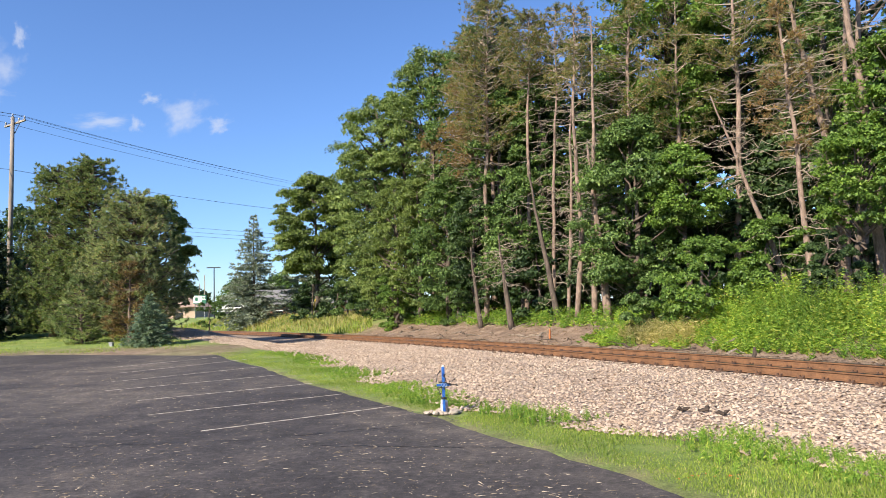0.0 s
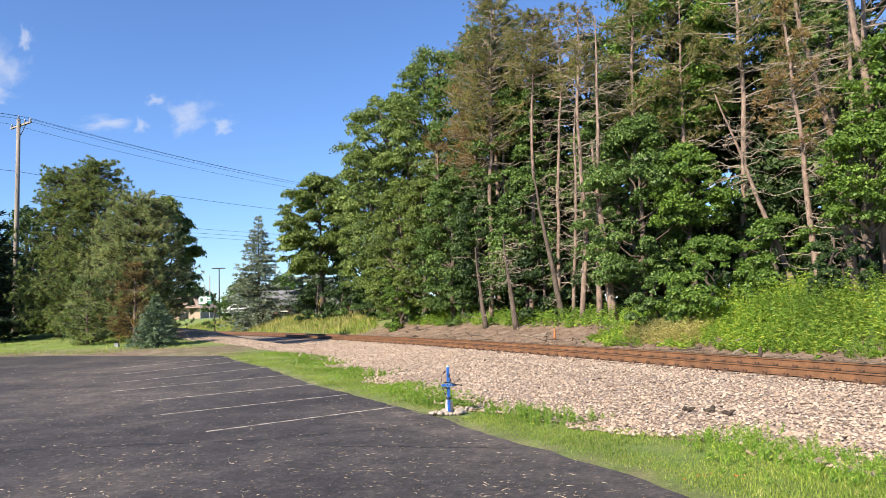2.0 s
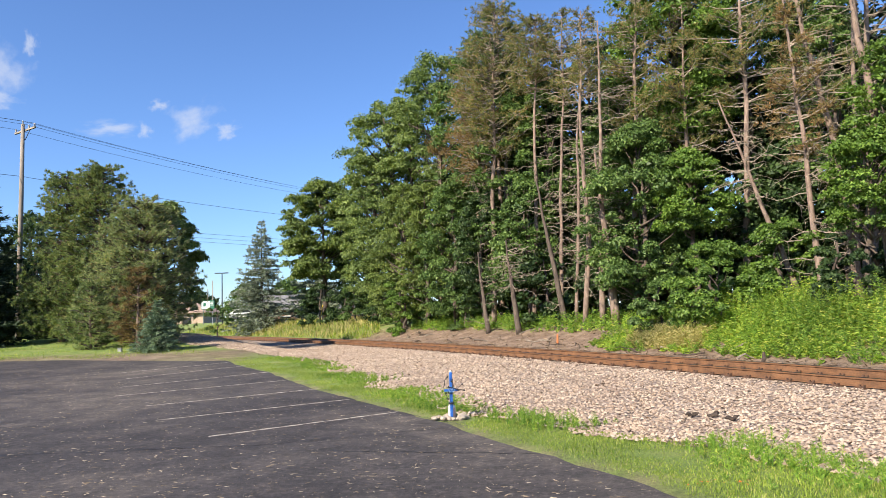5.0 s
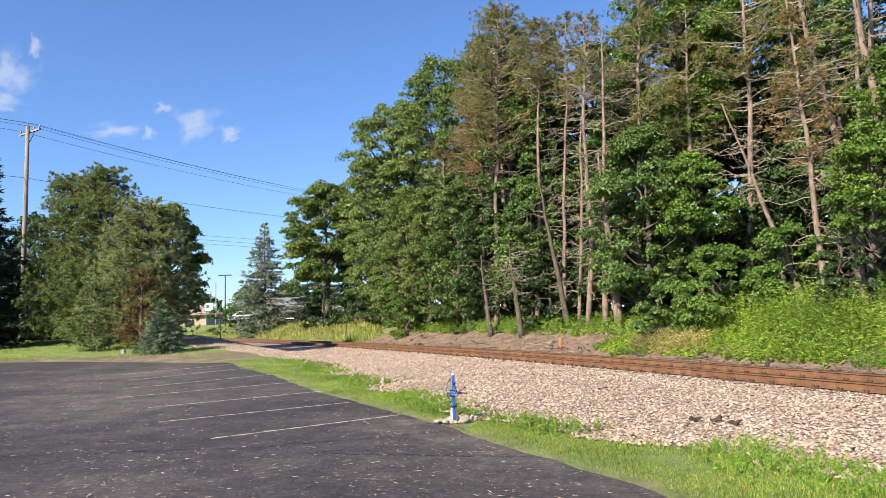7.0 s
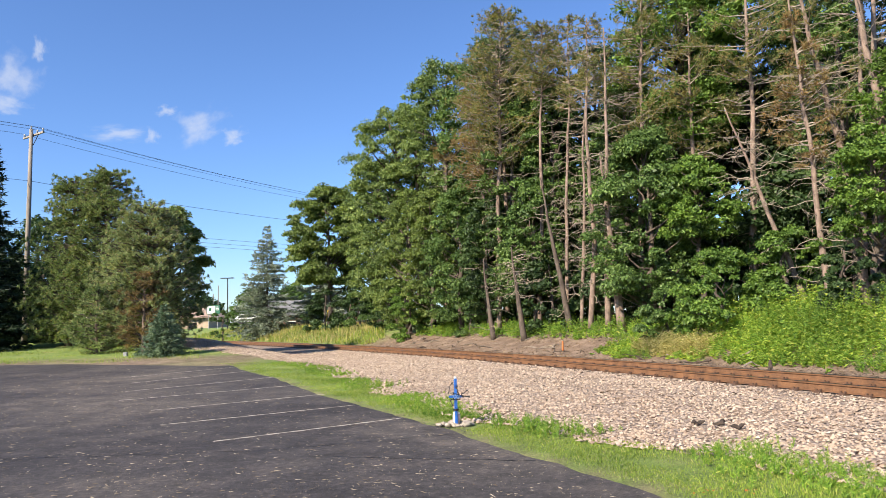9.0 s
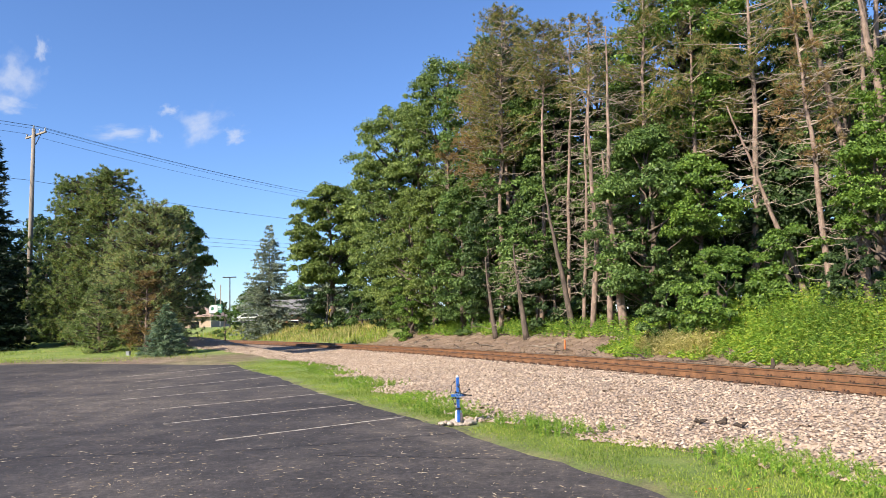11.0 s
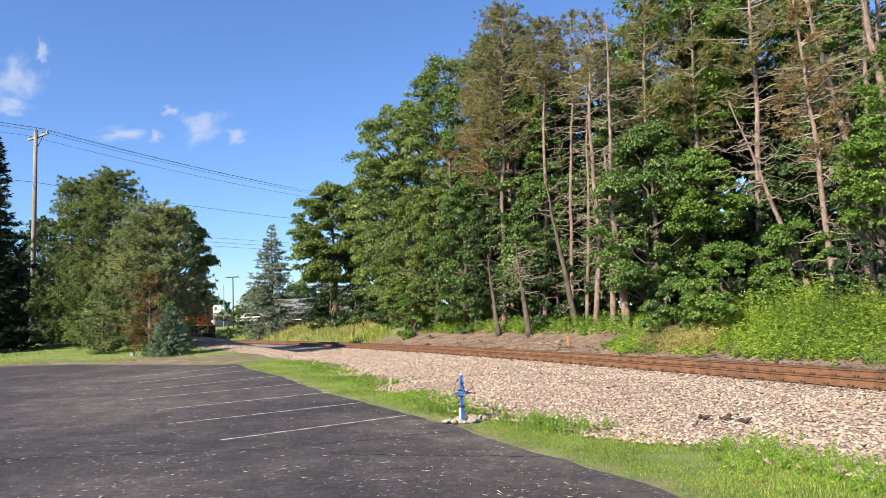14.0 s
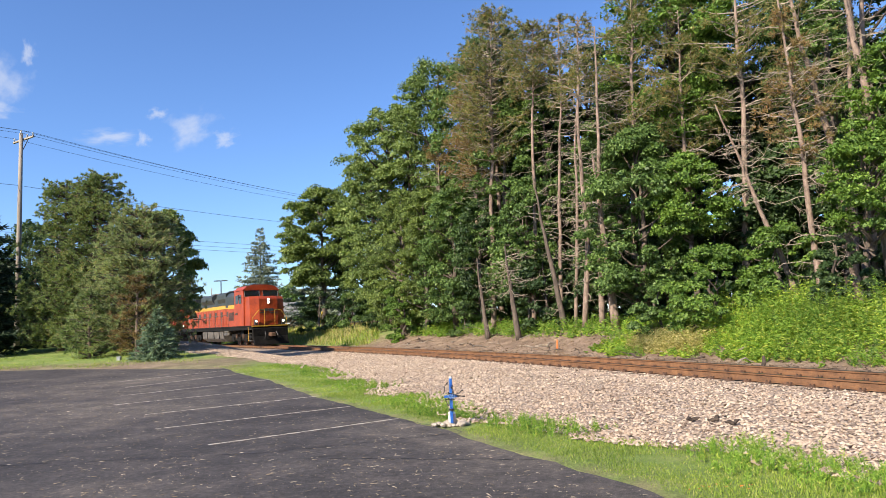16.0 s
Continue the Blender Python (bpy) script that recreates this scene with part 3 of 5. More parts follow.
def needle_tufts(r, centres, dirs, per, length, width, spread=0.9):
    """Bunches of needles round points, leaning along dirs."""
    n = len(centres)
    c = np.repeat(centres, per, 0)
    d = unit(np.repeat(dirs, per, 0) + r.normal(0, spread, (n * per, 3)))
    sd = unit(np.cross(d, r.standard_normal((n * per, 3))))
    ln = length * (0.7 + 0.6 * r.random(n * per))
    return blades(c + d * (ln * 0.5)[:, None], d, sd, ln, np.full(n * per, width), 0.1)


def dead_branches(w, r, trunk, z0, z1, count, reach, k=0, thick=0.022):
    """Bare crooked branches with twigs, between two heights of a trunk given by its points."""
    zs = trunk[:, 2]
    for i in range(count):
        z = z0 + (z1 - z0) * r.random()
        p = np.array([np.interp(z, zs, trunk[:, j]) for j in range(3)])
        a = r.random() * 6.283
        ln = reach * (0.35 + 0.65 * r.random())
        q = p + np.array([math.cos(a) * ln, math.sin(a) * ln, ln * r.uniform(-0.35, 0.3)])
        line = wobble_line(r, p, q, 6, 0.07 * ln)
        w.tube(line, np.linspace(thick * (0.6 + 0.5 * r.random()), 0.006, 6), 4, k)
        for j in (1, 2, 3, 4, 4):
            if r.random() < 0.8:
                e = line[j] + np.array([r.normal(0, 0.3), r.normal(0, 0.3), r.normal(-0.1, 0.2)]) * ln * 0.5
                w.tube(wobble_line(r, line[j], e, 4, 0.04), np.linspace(thick * 0.4, 0.005, 4), 3, k)


def pine(at, height, seed, label, lean=(0, 0), girth=0.2, crown=(0.55, 1.0), reach=2.6, boughs=46, mat=None, dead=26, dead_from=0.12, bark=None, dead_reach=2.0, name="pine_tree", per=9, needle=0.26, tufts=16, cone=False, width=0.17, full=0):
    r = np.random.default_rng(seed)
    tree = tagged(new(name), label, "tree")
    tree.location = (*at, float(ground_z(*at)) - 0.05)
    w = Build()
    trunk = wobble_line(r, (0, 0, 0), (lean[0], lean[1], height), 14, 0.0035 * height)
    w.tube(trunk, girth * (1 - 0.82 * np.linspace(0, 1, 14) ** 1.2), 9)
    part("trunk", w.mesh("trunk", bark or M_BARK_PINK, smooth=True), tree)
    w = Build()
    if dead:
        dead_branches(w, r, trunk, dead_from * height, min(0.97, crown[0] + 0.3) * height, int(dead * 1.5), dead_reach)
    cs, ds = [], []
    for i in range(boughs):
        f = r.random()
        z = height * (crown[0] + (crown[1] - crown[0]) * f)
        p = np.array([np.interp(z, trunk[:, 2], trunk[:, j]) for j in range(3)])
        a = r.random() * 6.283
        ln = reach * (0.45 + 0.55 * r.random()) * (1 - 0.72 * f ** (1.6 + 1.6 * full)) * (0.55 + 0.45 * min(1, f * 4))
        if cone:
            ln = reach * (0.6 + 0.4 * r.random()) * (1.05 - f) ** 0.42 * (0.8 + 0.2 * min(1, f * 5))
        out = np.array([math.cos(a), math.sin(a), r.uniform(0.0, 0.45)])
        line = wobble_line(r, p, p + out * ln, 6, 0.05 * ln)
        w.tube(line, np.linspace(0.035, 0.01, 6), 4)
        m = max(4, int(tufts * ln / reach + 3))
        t = 0.35 + 0.68 * r.random(m)
        c = np.stack([np.interp(t, np.linspace(0, 1, 6), line[:, j]) for j in range(3)], 1) + r.normal(0, 0.07 * ln + 0.05, (m, 3)) * np.array([1, 1, 0.5])
        cs.append(c)
        ds.append(np.tile(out * 0.8 + np.array([0, 0, 0.55]), (m, 1)))
    if len(w.v):
        tagged(part("deadwood", w.mesh("deadwood", M_DEADWOOD if dead else M_BARK), tree, "bare bleached dead branches" if dead else "dark boughs"), kind="stuff")
    if boughs:
        part("foliage", leaves_mesh("foliage", needle_tufts(r, np.concatenate(cs), np.concatenate(ds), per, needle, needle * width), mat or M_NEEDLE), tree)
    return tree


def spruce(at, height, radius, seed, label, mat, layers=26, per_layer=13, needle=0.14, droop=0.25, skirt=0.03, name="spruce_tree", gap=0.0, dens=1.0):
    r = np.random.default_rng(seed)
    tree = tagged(new(name), label, "tree")
    tree.location = (*at, float(ground_z(*at)) - 0.05)
    w = Build()
    w.tube(((0, 0, 0), (0, 0, height * 0.5), (0, 0, height * 0.99)), (0.012 * height + 0.03, 0.008 * height + 0.01, 0.01), 7)
    cs, ds = [], []
    for i in range(layers):
        f = (i + 0.5 * r.random()) / layers
        z = height * (skirt + (1 - skirt) * f)
        reach = radius * (1 - f) ** 0.85 * (0.85 + 0.25 * r.random()) + 0.05
        for j in range(max(4, int(per_layer * (1 - 0.6 * f)))):
            a = r.random() * 6.283
            ln = reach * (0.55 + 0.6 * r.random())
            z = height * (skirt + (1 - skirt) * min(0.985, max(0.0, f + r.normal(0, 0.45 / layers))))
            out = np.array([math.cos(a), math.sin(a), 0.28 * f])
            m = max(3, int(dens * ln / needle * 1.5))
            t = (0.15 + 0.85 * r.random(m))[:, None]
            c = np.array([0, 0, z]) + out * ln * t + np.array([0, 0, -droop]) * ln * (t ** 1.6) + np.array([0, 0, droop * 0.5]) * ln * t ** 4
            side = np.array([-out[1], out[0], 0])
            c = c + side * (r.normal(0, 0.16, (m, 1)) * ln * (1.1 - t)) + np.array([0, 0, -1]) * np.abs(r.normal(0, 0.05, (m, 1))) * ln * 0.8
            cs.append(c)
            ds.append(np.tile(out + np.array([0, 0, -0.12]), (m, 1)) + side * r.normal(0, 0.6, (m, 1)))
            w.tube((np.array([0, 0, z]), np.array([0, 0, z]) + out * ln * 0.85 + np.array([0, 0, -droop * ln * 0.7])), (0.006 + 0.008 * ln, 0.004), 3)
    part("trunk", w.mesh("trunk", M_BARK), tree)
    part("foliage", leaves_mesh("foliage", needle_tufts(r, np.concatenate(cs), np.concatenate(ds), 3, needle * 1.5, needle * 0.5, 0.45), mat), tree)
    return tree


# ---------------------------------------------------------------- the wood beyond the track
MAPLE = "broad-leaved maple with dense green summer foliage at the wood's edge"
DEADPINE = "tall half-dead pine with pinkish bark and bare branches"
THINPINE = "tall pine with thin browning needles near its top"
broadleaf((-12.7, 71.0), 15.2, 4.3, 21, 54000, M_LEAF_OLIVE, "rounded yellow-green broad-leaved tree beside the track", 0.22, 0.26, dome=0.6, clumps=210)
broadleaf((-8.4, 74.0), 16.5, 4.2, 22, 16000, M_LEAF_DARK_SHADED, MAPLE, 0.24, 0.05)
broadleaf((-4.5, 58.0), 20.0, 4.3, 23, 46000, M_LEAF_EDGE, "tall broad-leaved tree with an open leaning crown", 0.17, 0.05, dome=0.68, clumps=300, clump=0.85)
broadleaf((-6.4, 60.0), 15.5, 2.9, 44, 20000, M_LEAF_EDGE, "slender broad-leaved tree with an uneven top", 0.17, 0.1, dome=0.7, clump=0.9)
broadleaf((-0.4, 54.0), 22.0, 4.4, 24, 40000, M_LEAF_EDGE, MAPLE, 0.17, 0.1, dome=0.68, clumps=280, clump=0.85)
broadleaf((-2.6, 55.5), 18.8, 3.0, 45, 22000, M_LEAF_EDGE, MAPLE, 0.17, 0.2, dome=0.7, clump=0.9)
broadleaf((2.9, 47.0), 20.4, 3.6, 33, 26000, M_LEAF, MAPLE, 0.17, 0.2, dome=0.75, clumps=240, clump=0.9)
broadleaf((5.8, 46.0), 17.4, 3.0, 36, 20000, M_LEAF, MAPLE, 0.17, 0.2, dome=0.75, clumps=220, clump=0.9)
broadleaf((9.3, 43.0), 18.0, 3.6, 37, 22000, M_LEAF_DARK_SHADED, MAPLE, 0.18, 0.2, dome=0.7, clumps=220)
broadleaf((-3.2, 50.5), 11.0, 2.5, 25, 30000, M_LEAF_OLIVE, "willowy olive-green tree by the track", 0.125, 0.0, dome=0.5)
broadleaf((-1.4, 47.6), 10.6, 2.1, 46, 18000, M_LEAF_OLIVE, "willowy olive-green tree by the track", 0.125, 0.0, dome=0.5)
broadleaf((0.5, 44.5), 9.6, 2.7, 26, 26000, M_LEAF, MAPLE, 0.14, 0.02)
broadleaf((2.3, 42.3), 8.4, 2.2, 47, 16000, M_LEAF_DARK_SHADED, MAPLE, 0.15, 0.05)
broadleaf((4.0, 42.0), 14.6, 2.7, 27, 32000, M_LEAF, MAPLE, 0.155, 0.06, dome=0.5)
broadleaf((6.3, 41.0), 15.6, 2.2, 28, 24000, M_LEAF, MAPLE, 0.155, 0.08, dome=0.5)
broadleaf((4.6, 38.6), 8.8, 2.1, 77, 18000, M_LEAF, MAPLE, 0.145, 0.1)
broadleaf((9.3, 36.0), 13.0, 2.4, 29, 26000, M_LEAF, MAPLE, 0.145, 0.08, dome=0.5)
broadleaf((8.9, 31.6), 9.3, 2.7, 30, 36000, M_LEAF, MAPLE, 0.135, 0.1, dome=0.4)
broadleaf((10.7, 30.0), 7.4, 1.8, 48, 13000, M_LEAF_BRIGHT, "light green young maple at the wood's edge", 0.125, 0.48)
broadleaf((12.5, 36.0), 19.5, 3.7, 31, 40000, M_LEAF_BRIGHT, "tall light green maple among the pines", 0.15, 0.42, dome=0.6, clumps=240)
broadleaf((16.2, 36.5), 20.5, 3.4, 32, 22000, M_LEAF, MAPLE, 0.165, 0.45, dome=0.6)
broadleaf((17.3, 30.0), 14.0, 2.3, 34, 18000, M_LEAF, MAPLE, 0.135, 0.35)
broadleaf((13.7, 22.2), 6.2, 1.5, 35, 16000, M_LEAF_BRIGHT, "drooping light green tree by the pine trunks", 0.105, 0.42, dome=0.6)
broadleaf((15.4, 22.6), 9.5, 1.8, 49, 14000, M_LEAF_BRIGHT, "drooping light green tree by the pine trunks", 0.105, 0.5, dome=0.6)
broadleaf((12.35, 22.0), 3.0, 0.95, 50, 9000, M_LEAF_DARK_SHADED, "dark creeper-covered bush by the pine trunks", 0.10, -0.05, name="shrub", clumps=40, dome=0.6)
broadleaf((20.5, 33.0), 20.0, 4.0, 39, 18000, M_LEAF_DARK_SHADED, MAPLE, 0.2, 0.3)
broadleaf((-8.6, 63.5), 3.6, 2.4, 76, 8000, M_LEAF, "low green bush at the wood's foot", 0.160, -0.1, name="shrub", clumps=26)
broadleaf((7.9, 35.2), 6.0, 1.8, 79, 9000, M_LEAF_DARK_SHADED, MAPLE, 0.145, 0.1)
# trees deeper in the wood; its shade is put into their darker leaf colour
DEEP = broadleaf((6.0, 50.0), 16.0, 5.0, 41, 11000, M_LEAF_DARK_SHADED, "broad-leaved tree deep in the wood, leaves coloured dark for its shade", 0.42, 0.02, group="trees deep in the wood", dome=0.5)
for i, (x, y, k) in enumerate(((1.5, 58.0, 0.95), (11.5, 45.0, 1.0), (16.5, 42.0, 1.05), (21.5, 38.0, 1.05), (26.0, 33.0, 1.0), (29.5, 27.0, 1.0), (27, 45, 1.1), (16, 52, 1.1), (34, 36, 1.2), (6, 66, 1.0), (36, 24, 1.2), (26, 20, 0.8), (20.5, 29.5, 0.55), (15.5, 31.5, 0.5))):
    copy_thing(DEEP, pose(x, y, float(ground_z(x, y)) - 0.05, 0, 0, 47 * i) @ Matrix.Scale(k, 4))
UNDER = broadleaf((5.2, 37.5), 4.2, 2.6, 42, 5000, M_LEAF_DARK_SHADED, "low leafy undergrowth coloured dark for the shade below the trees", 0.2, -0.1, name="undergrowth_bush", group="undergrowth", clumps=36)
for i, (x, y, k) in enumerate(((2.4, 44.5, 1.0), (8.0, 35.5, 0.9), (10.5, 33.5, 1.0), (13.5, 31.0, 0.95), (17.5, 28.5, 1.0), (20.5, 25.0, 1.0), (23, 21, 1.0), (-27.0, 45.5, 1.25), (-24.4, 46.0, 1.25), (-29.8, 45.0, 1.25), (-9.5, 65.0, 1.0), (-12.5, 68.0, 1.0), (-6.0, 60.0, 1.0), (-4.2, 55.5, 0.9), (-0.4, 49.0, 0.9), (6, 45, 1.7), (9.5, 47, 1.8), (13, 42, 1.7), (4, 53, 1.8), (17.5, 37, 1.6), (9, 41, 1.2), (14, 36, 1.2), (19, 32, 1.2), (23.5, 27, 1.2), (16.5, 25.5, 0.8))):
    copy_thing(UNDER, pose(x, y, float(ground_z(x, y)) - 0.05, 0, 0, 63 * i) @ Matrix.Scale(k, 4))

# pines: foot, height and lean of each
pine((2.62, 41.0), 19.6, 51, THINPINE, (0.85, 0.2), 0.17, (0.5, 1.0), 3.5, 200, M_NEEDLE_WARM, 34, needle=0.2, per=18, width=0.15, full=1)
pine((3.3, 43.0), 20.0, 80, "tall pine with a dark green spiky top", (0.4, 0.0), 0.17, (0.7, 1.0), 2.8, 120, M_NEEDLE_TOP, 6, needle=0.24, per=18, width=0.15, full=1)
pine((4.66, 38.0), 17.4, 52, THINPINE, (0.84, 0.2), 0.14, (0.74, 1.0), 2.4, 110, M_NEEDLE_WARM, 34, needle=0.2, per=16, width=0.15, full=1)
pine((1.75, 44.0), 16.9, 53, THINPINE, (0.42, 0.0), 0.16, (0.52, 0.98), 3.0, 170, M_NEEDLE_BROWN, 44, needle=0.2, per=14, width=0.15, full=1)
pine((-0.6, 49.0), 13.3, 54, "dead pine with a last tuft of rusty needles", (0.4, 0.0), 0.14, (0.9, 1.0), 1.3, 22, M_NEEDLE_BROWN, 30, needle=0.2, per=12)
pine((6.39, 33.0), 15.6, 55, DEADPINE, (0.64, 0.2), 0.14, (0.72, 1.0), 1.9, 34, M_NEEDLE_WARM, 60, needle=0.2, per=11, width=0.15)
pine((6.27, 34.5), 14.0, 43, DEADPINE, (0.9, 0.0), 0.10, (0.8, 1.0), 1.5, 12, M_NEEDLE_WARM, 36, needle=0.2, per=11, width=0.15)
pine((5.95, 37.0), 17.0, 40, THINPINE, (0.87, 0.0), 0.12, (0.7, 1.0), 1.9, 60, M_NEEDLE_WARM, 40, needle=0.2, per=11, width=0.15)
pine((7.09, 32.3), 14.6, 56, DEADPINE, (0.54, 0.0), 0.15, (0.95, 1.0), 1.0, 3, M_NEEDLE_WARM, 46, needle=0.2)
pine((7.59, 31.8), 8.2, 57, DEADPINE, (-0.5, 0.3), 0.21, (0.98, 1.0), 0.6, 0, None, 16)
pine((9.1, 34.0), 17.8, 58, THINPINE, (1.0, 0.2), 0.18, (0.48, 1.0), 3.0, 110, M_NEEDLE_WARM, 20, needle=0.2, per=16, width=0.15, full=1)
pine((11.3, 33.2), 15.4, 59, THINPINE, (0.8, 0.2), 0.16, (0.5, 1.0), 2.6, 60, M_NEEDLE_WARM, 14, needle=0.2, per=16, width=0.15, full=1)
pine((13.2, 31.0), 17.6, 68, THINPINE, (1.0, 0.2), 0.17, (0.5, 1.0), 3.4, 64, M_NEEDLE_WARM, 14, needle=0.2, per=16, width=0.15, full=1)
pine((12.94, 24.0), 12.4, 60, DEADPINE, (-0.55, 0.2), 0.12, (0.45, 0.9), 1.7, 40, M_NEEDLE_BROWN, 36, needle=0.2, per=14, dead_reach=2.2, width=0.15)
pine((14.85, 25.0), 14.6, 61, DEADPINE, (-1.95, 0.0), 0.17, (0.5, 1.0), 2.0, 30, M_NEEDLE_WARM, 36, needle=0.2, per=14, dead_reach=2.4, width=0.15)
pine((15.08, 23.5), 15.6, 62, DEADPINE, (-0.95, 0.2), 0.19, (0.8, 1.0), 2.0, 30, M_NEEDLE_WARM, 26, needle=0.2, dead_reach=2.8, width=0.15)
pine((15.25, 25.0), 16.0, 63, DEADPINE, (1.0, 0.4), 0.18, (0.8, 1.0), 2.0, 20, M_NEEDLE, 24, needle=0.2)
pine((15.71, 27.0), 16.0, 69, DEADPINE, (1.0, 0.0), 0.14, (0.8, 1.0), 2.0, 20, M_NEEDLE, 24, needle=0.2)
SNAG = "broken leaning dead pine trunk with stub branches"
pine((2.18, 39.0), 4.6, 64, SNAG, (-0.42, 0.1), 0.15, (0.9, 1.0), 1.0, 0, None, 6, bark=M_BARK)
pine((3.60, 36.0), 4.9, 65, SNAG, (-0.49, 0.1), 0.17, (0.9, 1.0), 1.6, 0, None, 22, 0.45, bark=M_BARK)
pine((5.85, 35.0), 8.0, 66, SNAG, (-1.24, 0.1), 0.16, (0.9, 1.0), 1.2, 0, None, 10, bark=M_BARK)
pine((13.11, 25.5), 8.2, 67, SNAG, (-2.75, 0.0), 0.12, (0.9, 1.0), 1.6, 0, None, 26, 0.55, bark=M_BARK_PINK)

# bushes at the wood's foot
SHRUB = "spreading light green shrub at the wood's foot"
broadleaf((9.7, 25.2), 3.2, 2.2, 71, 22000, M_LEAF_BRIGHT, SHRUB, 0.105, -0.1, name="shrub", clumps=70, dome=0.4, clump=0.8)
broadleaf((12.0, 25.0), 3.6, 2.0, 72, 20000, M_LEAF_BRIGHT, SHRUB, 0.105, -0.1, name="shrub", clumps=64, dome=0.5, clump=0.8)
broadleaf((8.1, 26.6), 2.3, 1.3, 70, 9000, M_LEAF, SHRUB, 0.105, -0.1, name="shrub", clumps=40, dome=0.4, clump=0.8)
broadleaf((-3.1, 48.4), 4.2, 1.6, 73, 14000, M_LEAF_BRIGHT, "vine-covered light green bush at the wood's foot", 0.13, -0.1, name="shrub", clumps=60, dome=0.6)
broadleaf((1.0, 43.0), 2.6, 1.6, 74, 9000, M_LEAF, "low green bush at the wood's foot", 0.105, -0.1, name="shrub", clumps=30)
broadleaf((-5.2, 57.5), 4.0, 2.6, 75, 9000, M_LEAF, "low green bush at the wood's foot", 0.123, -0.1, name="shrub", clumps=30)

# ---------------------------------------------------------------- trees by the lot
LOTPINE = "bushy green pine with patches of brown needles beside the lot"
pine((-19.8, 39.0), 9.8, 81, LOTPINE, (0.3, 0), 0.2, (0.02, 1.0), 3.4, 540, M_NEEDLE, 0, per=32, width=0.19, needle=0.18, tufts=9, cone=True)
pine((-21.9, 39.4), 9.5, 78, LOTPINE, (0.2, 0), 0.2, (0.02, 1.0), 3.1, 430, M_NEEDLE, 0, per=32, width=0.19, needle=0.18, tufts=9, cone=True)
pine((-15.9, 36.0), 7.4, 82, LOTPINE, (0.1, 0), 0.18, (0.02, 1.0), 3.5, 520, M_NEEDLE_SIDE, 0, per=32, width=0.19, needle=0.17, tufts=9, cone=True)
broadleaf((-17.4, 43.0), 8.6, 2.3, 83, 24000, M_LEAF_EDGE, "green broad-leaved tree behind the pines", 0.15, 0.1)
pine((-17.6, 34.2), 3.2, 84, "low browning pine bush beside the lot", (0, 0), 0.08, (0.0, 1.0), 1.7, 70, M_NEEDLE, 0, name="pine_bush", per=10, needle=0.2, tufts=16)
pine((-15.2, 34.0), 3.9, 89, "browning pine bush between the lot pines", (0, 0), 0.09, (0.05, 1.0), 1.7, 90, M_NEEDLE_BROWN, 0, name="pine_bush", per=12, needle=0.2, tufts=14, width=0.13)
spruce((-13.35, 32.0), 2.35, 1.25, 85, "small bluish-green spruce beside the lot", M_NEEDLE_BLUE, 26, 22, 0.09, 0.12, 0.0, dens=1.6)
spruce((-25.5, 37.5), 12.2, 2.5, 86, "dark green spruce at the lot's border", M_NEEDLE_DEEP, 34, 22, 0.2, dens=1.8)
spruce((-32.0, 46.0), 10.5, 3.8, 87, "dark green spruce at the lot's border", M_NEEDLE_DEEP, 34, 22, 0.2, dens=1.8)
broadleaf((-28.6, 47.5), 9.0, 3.8, 88, 10701, M_LEAF_DARK_SHADED, "dark green tree behind the utility pole", 0.213, 0.0)
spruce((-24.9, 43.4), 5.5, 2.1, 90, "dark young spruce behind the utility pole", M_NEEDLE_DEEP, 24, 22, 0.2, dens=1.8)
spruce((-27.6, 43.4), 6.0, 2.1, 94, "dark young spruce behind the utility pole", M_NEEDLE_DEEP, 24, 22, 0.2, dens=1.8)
# ---------------------------------------------------------------- beyond the bend
spruce((-20.1, 75.0), 12.0, 4.0, 91, "tall grey-green spruce on the grassy rise", M_NEEDLE_GREY, 32, 18, 0.22, 0.22, 0.03, dens=1.6)
spruce((-15.2, 80.0), 10.0, 4.0, 92, "grey-green spruce beside the broad-leaved tree", M_NEEDLE_GREY, 30, 20, 0.24, 0.22, 0.0, dens=2.2)
broadleaf((-24.0, 72.0), 3.6, 1.5, 93, 3091, M_LEAF, "young slender tree on the grassy rise", 0.148, 0.15, clumps=18)


# ---------------------------------------------------------------- weeds and grass
def stalks(r, x, y, height, per, leaf, droop=0.2, slim=0.3):
    """Leafy upright plants rooted at x, y."""
    n = len(x)
    base = np.stack([x, y, ground_z(x, y)], 1)
    k = np.repeat(np.arange(n), per)
    m = len(k)
    t = r.random(m) ** 0.8
    a = r.random(m) * 6.283
    out = np.stack([np.cos(a), np.sin(a), 0.95 - 2 * droop + 0 * a], 1)
    lean = np.stack([r.normal(0, 0.12, n), r.normal(0, 0.12, n), np.ones(n)], 1)
    ln = leaf * (0.6 + 0.8 * r.random(m)) * (1.15 - 0.5 * t)
    c = base[k] + lean[k] * (height[k] * t)[:, None] + out * (ln * 0.5)[:, None]
    sd = unit(np.stack([-np.sin(a), np.cos(a), r.normal(0, 1.3, m)], 1))
    v = blades(c, unit(out + r.normal(0, 0.25, (m, 3))), sd, ln, ln * slim)
    stem = blades(base + lean * (height * 0.5)[:, None], unit(lean), np.tile([1.0, 0, 0], (n, 1)), height, np.full(n, 0.014), 0.0)
    return np.concatenate([v, stem])


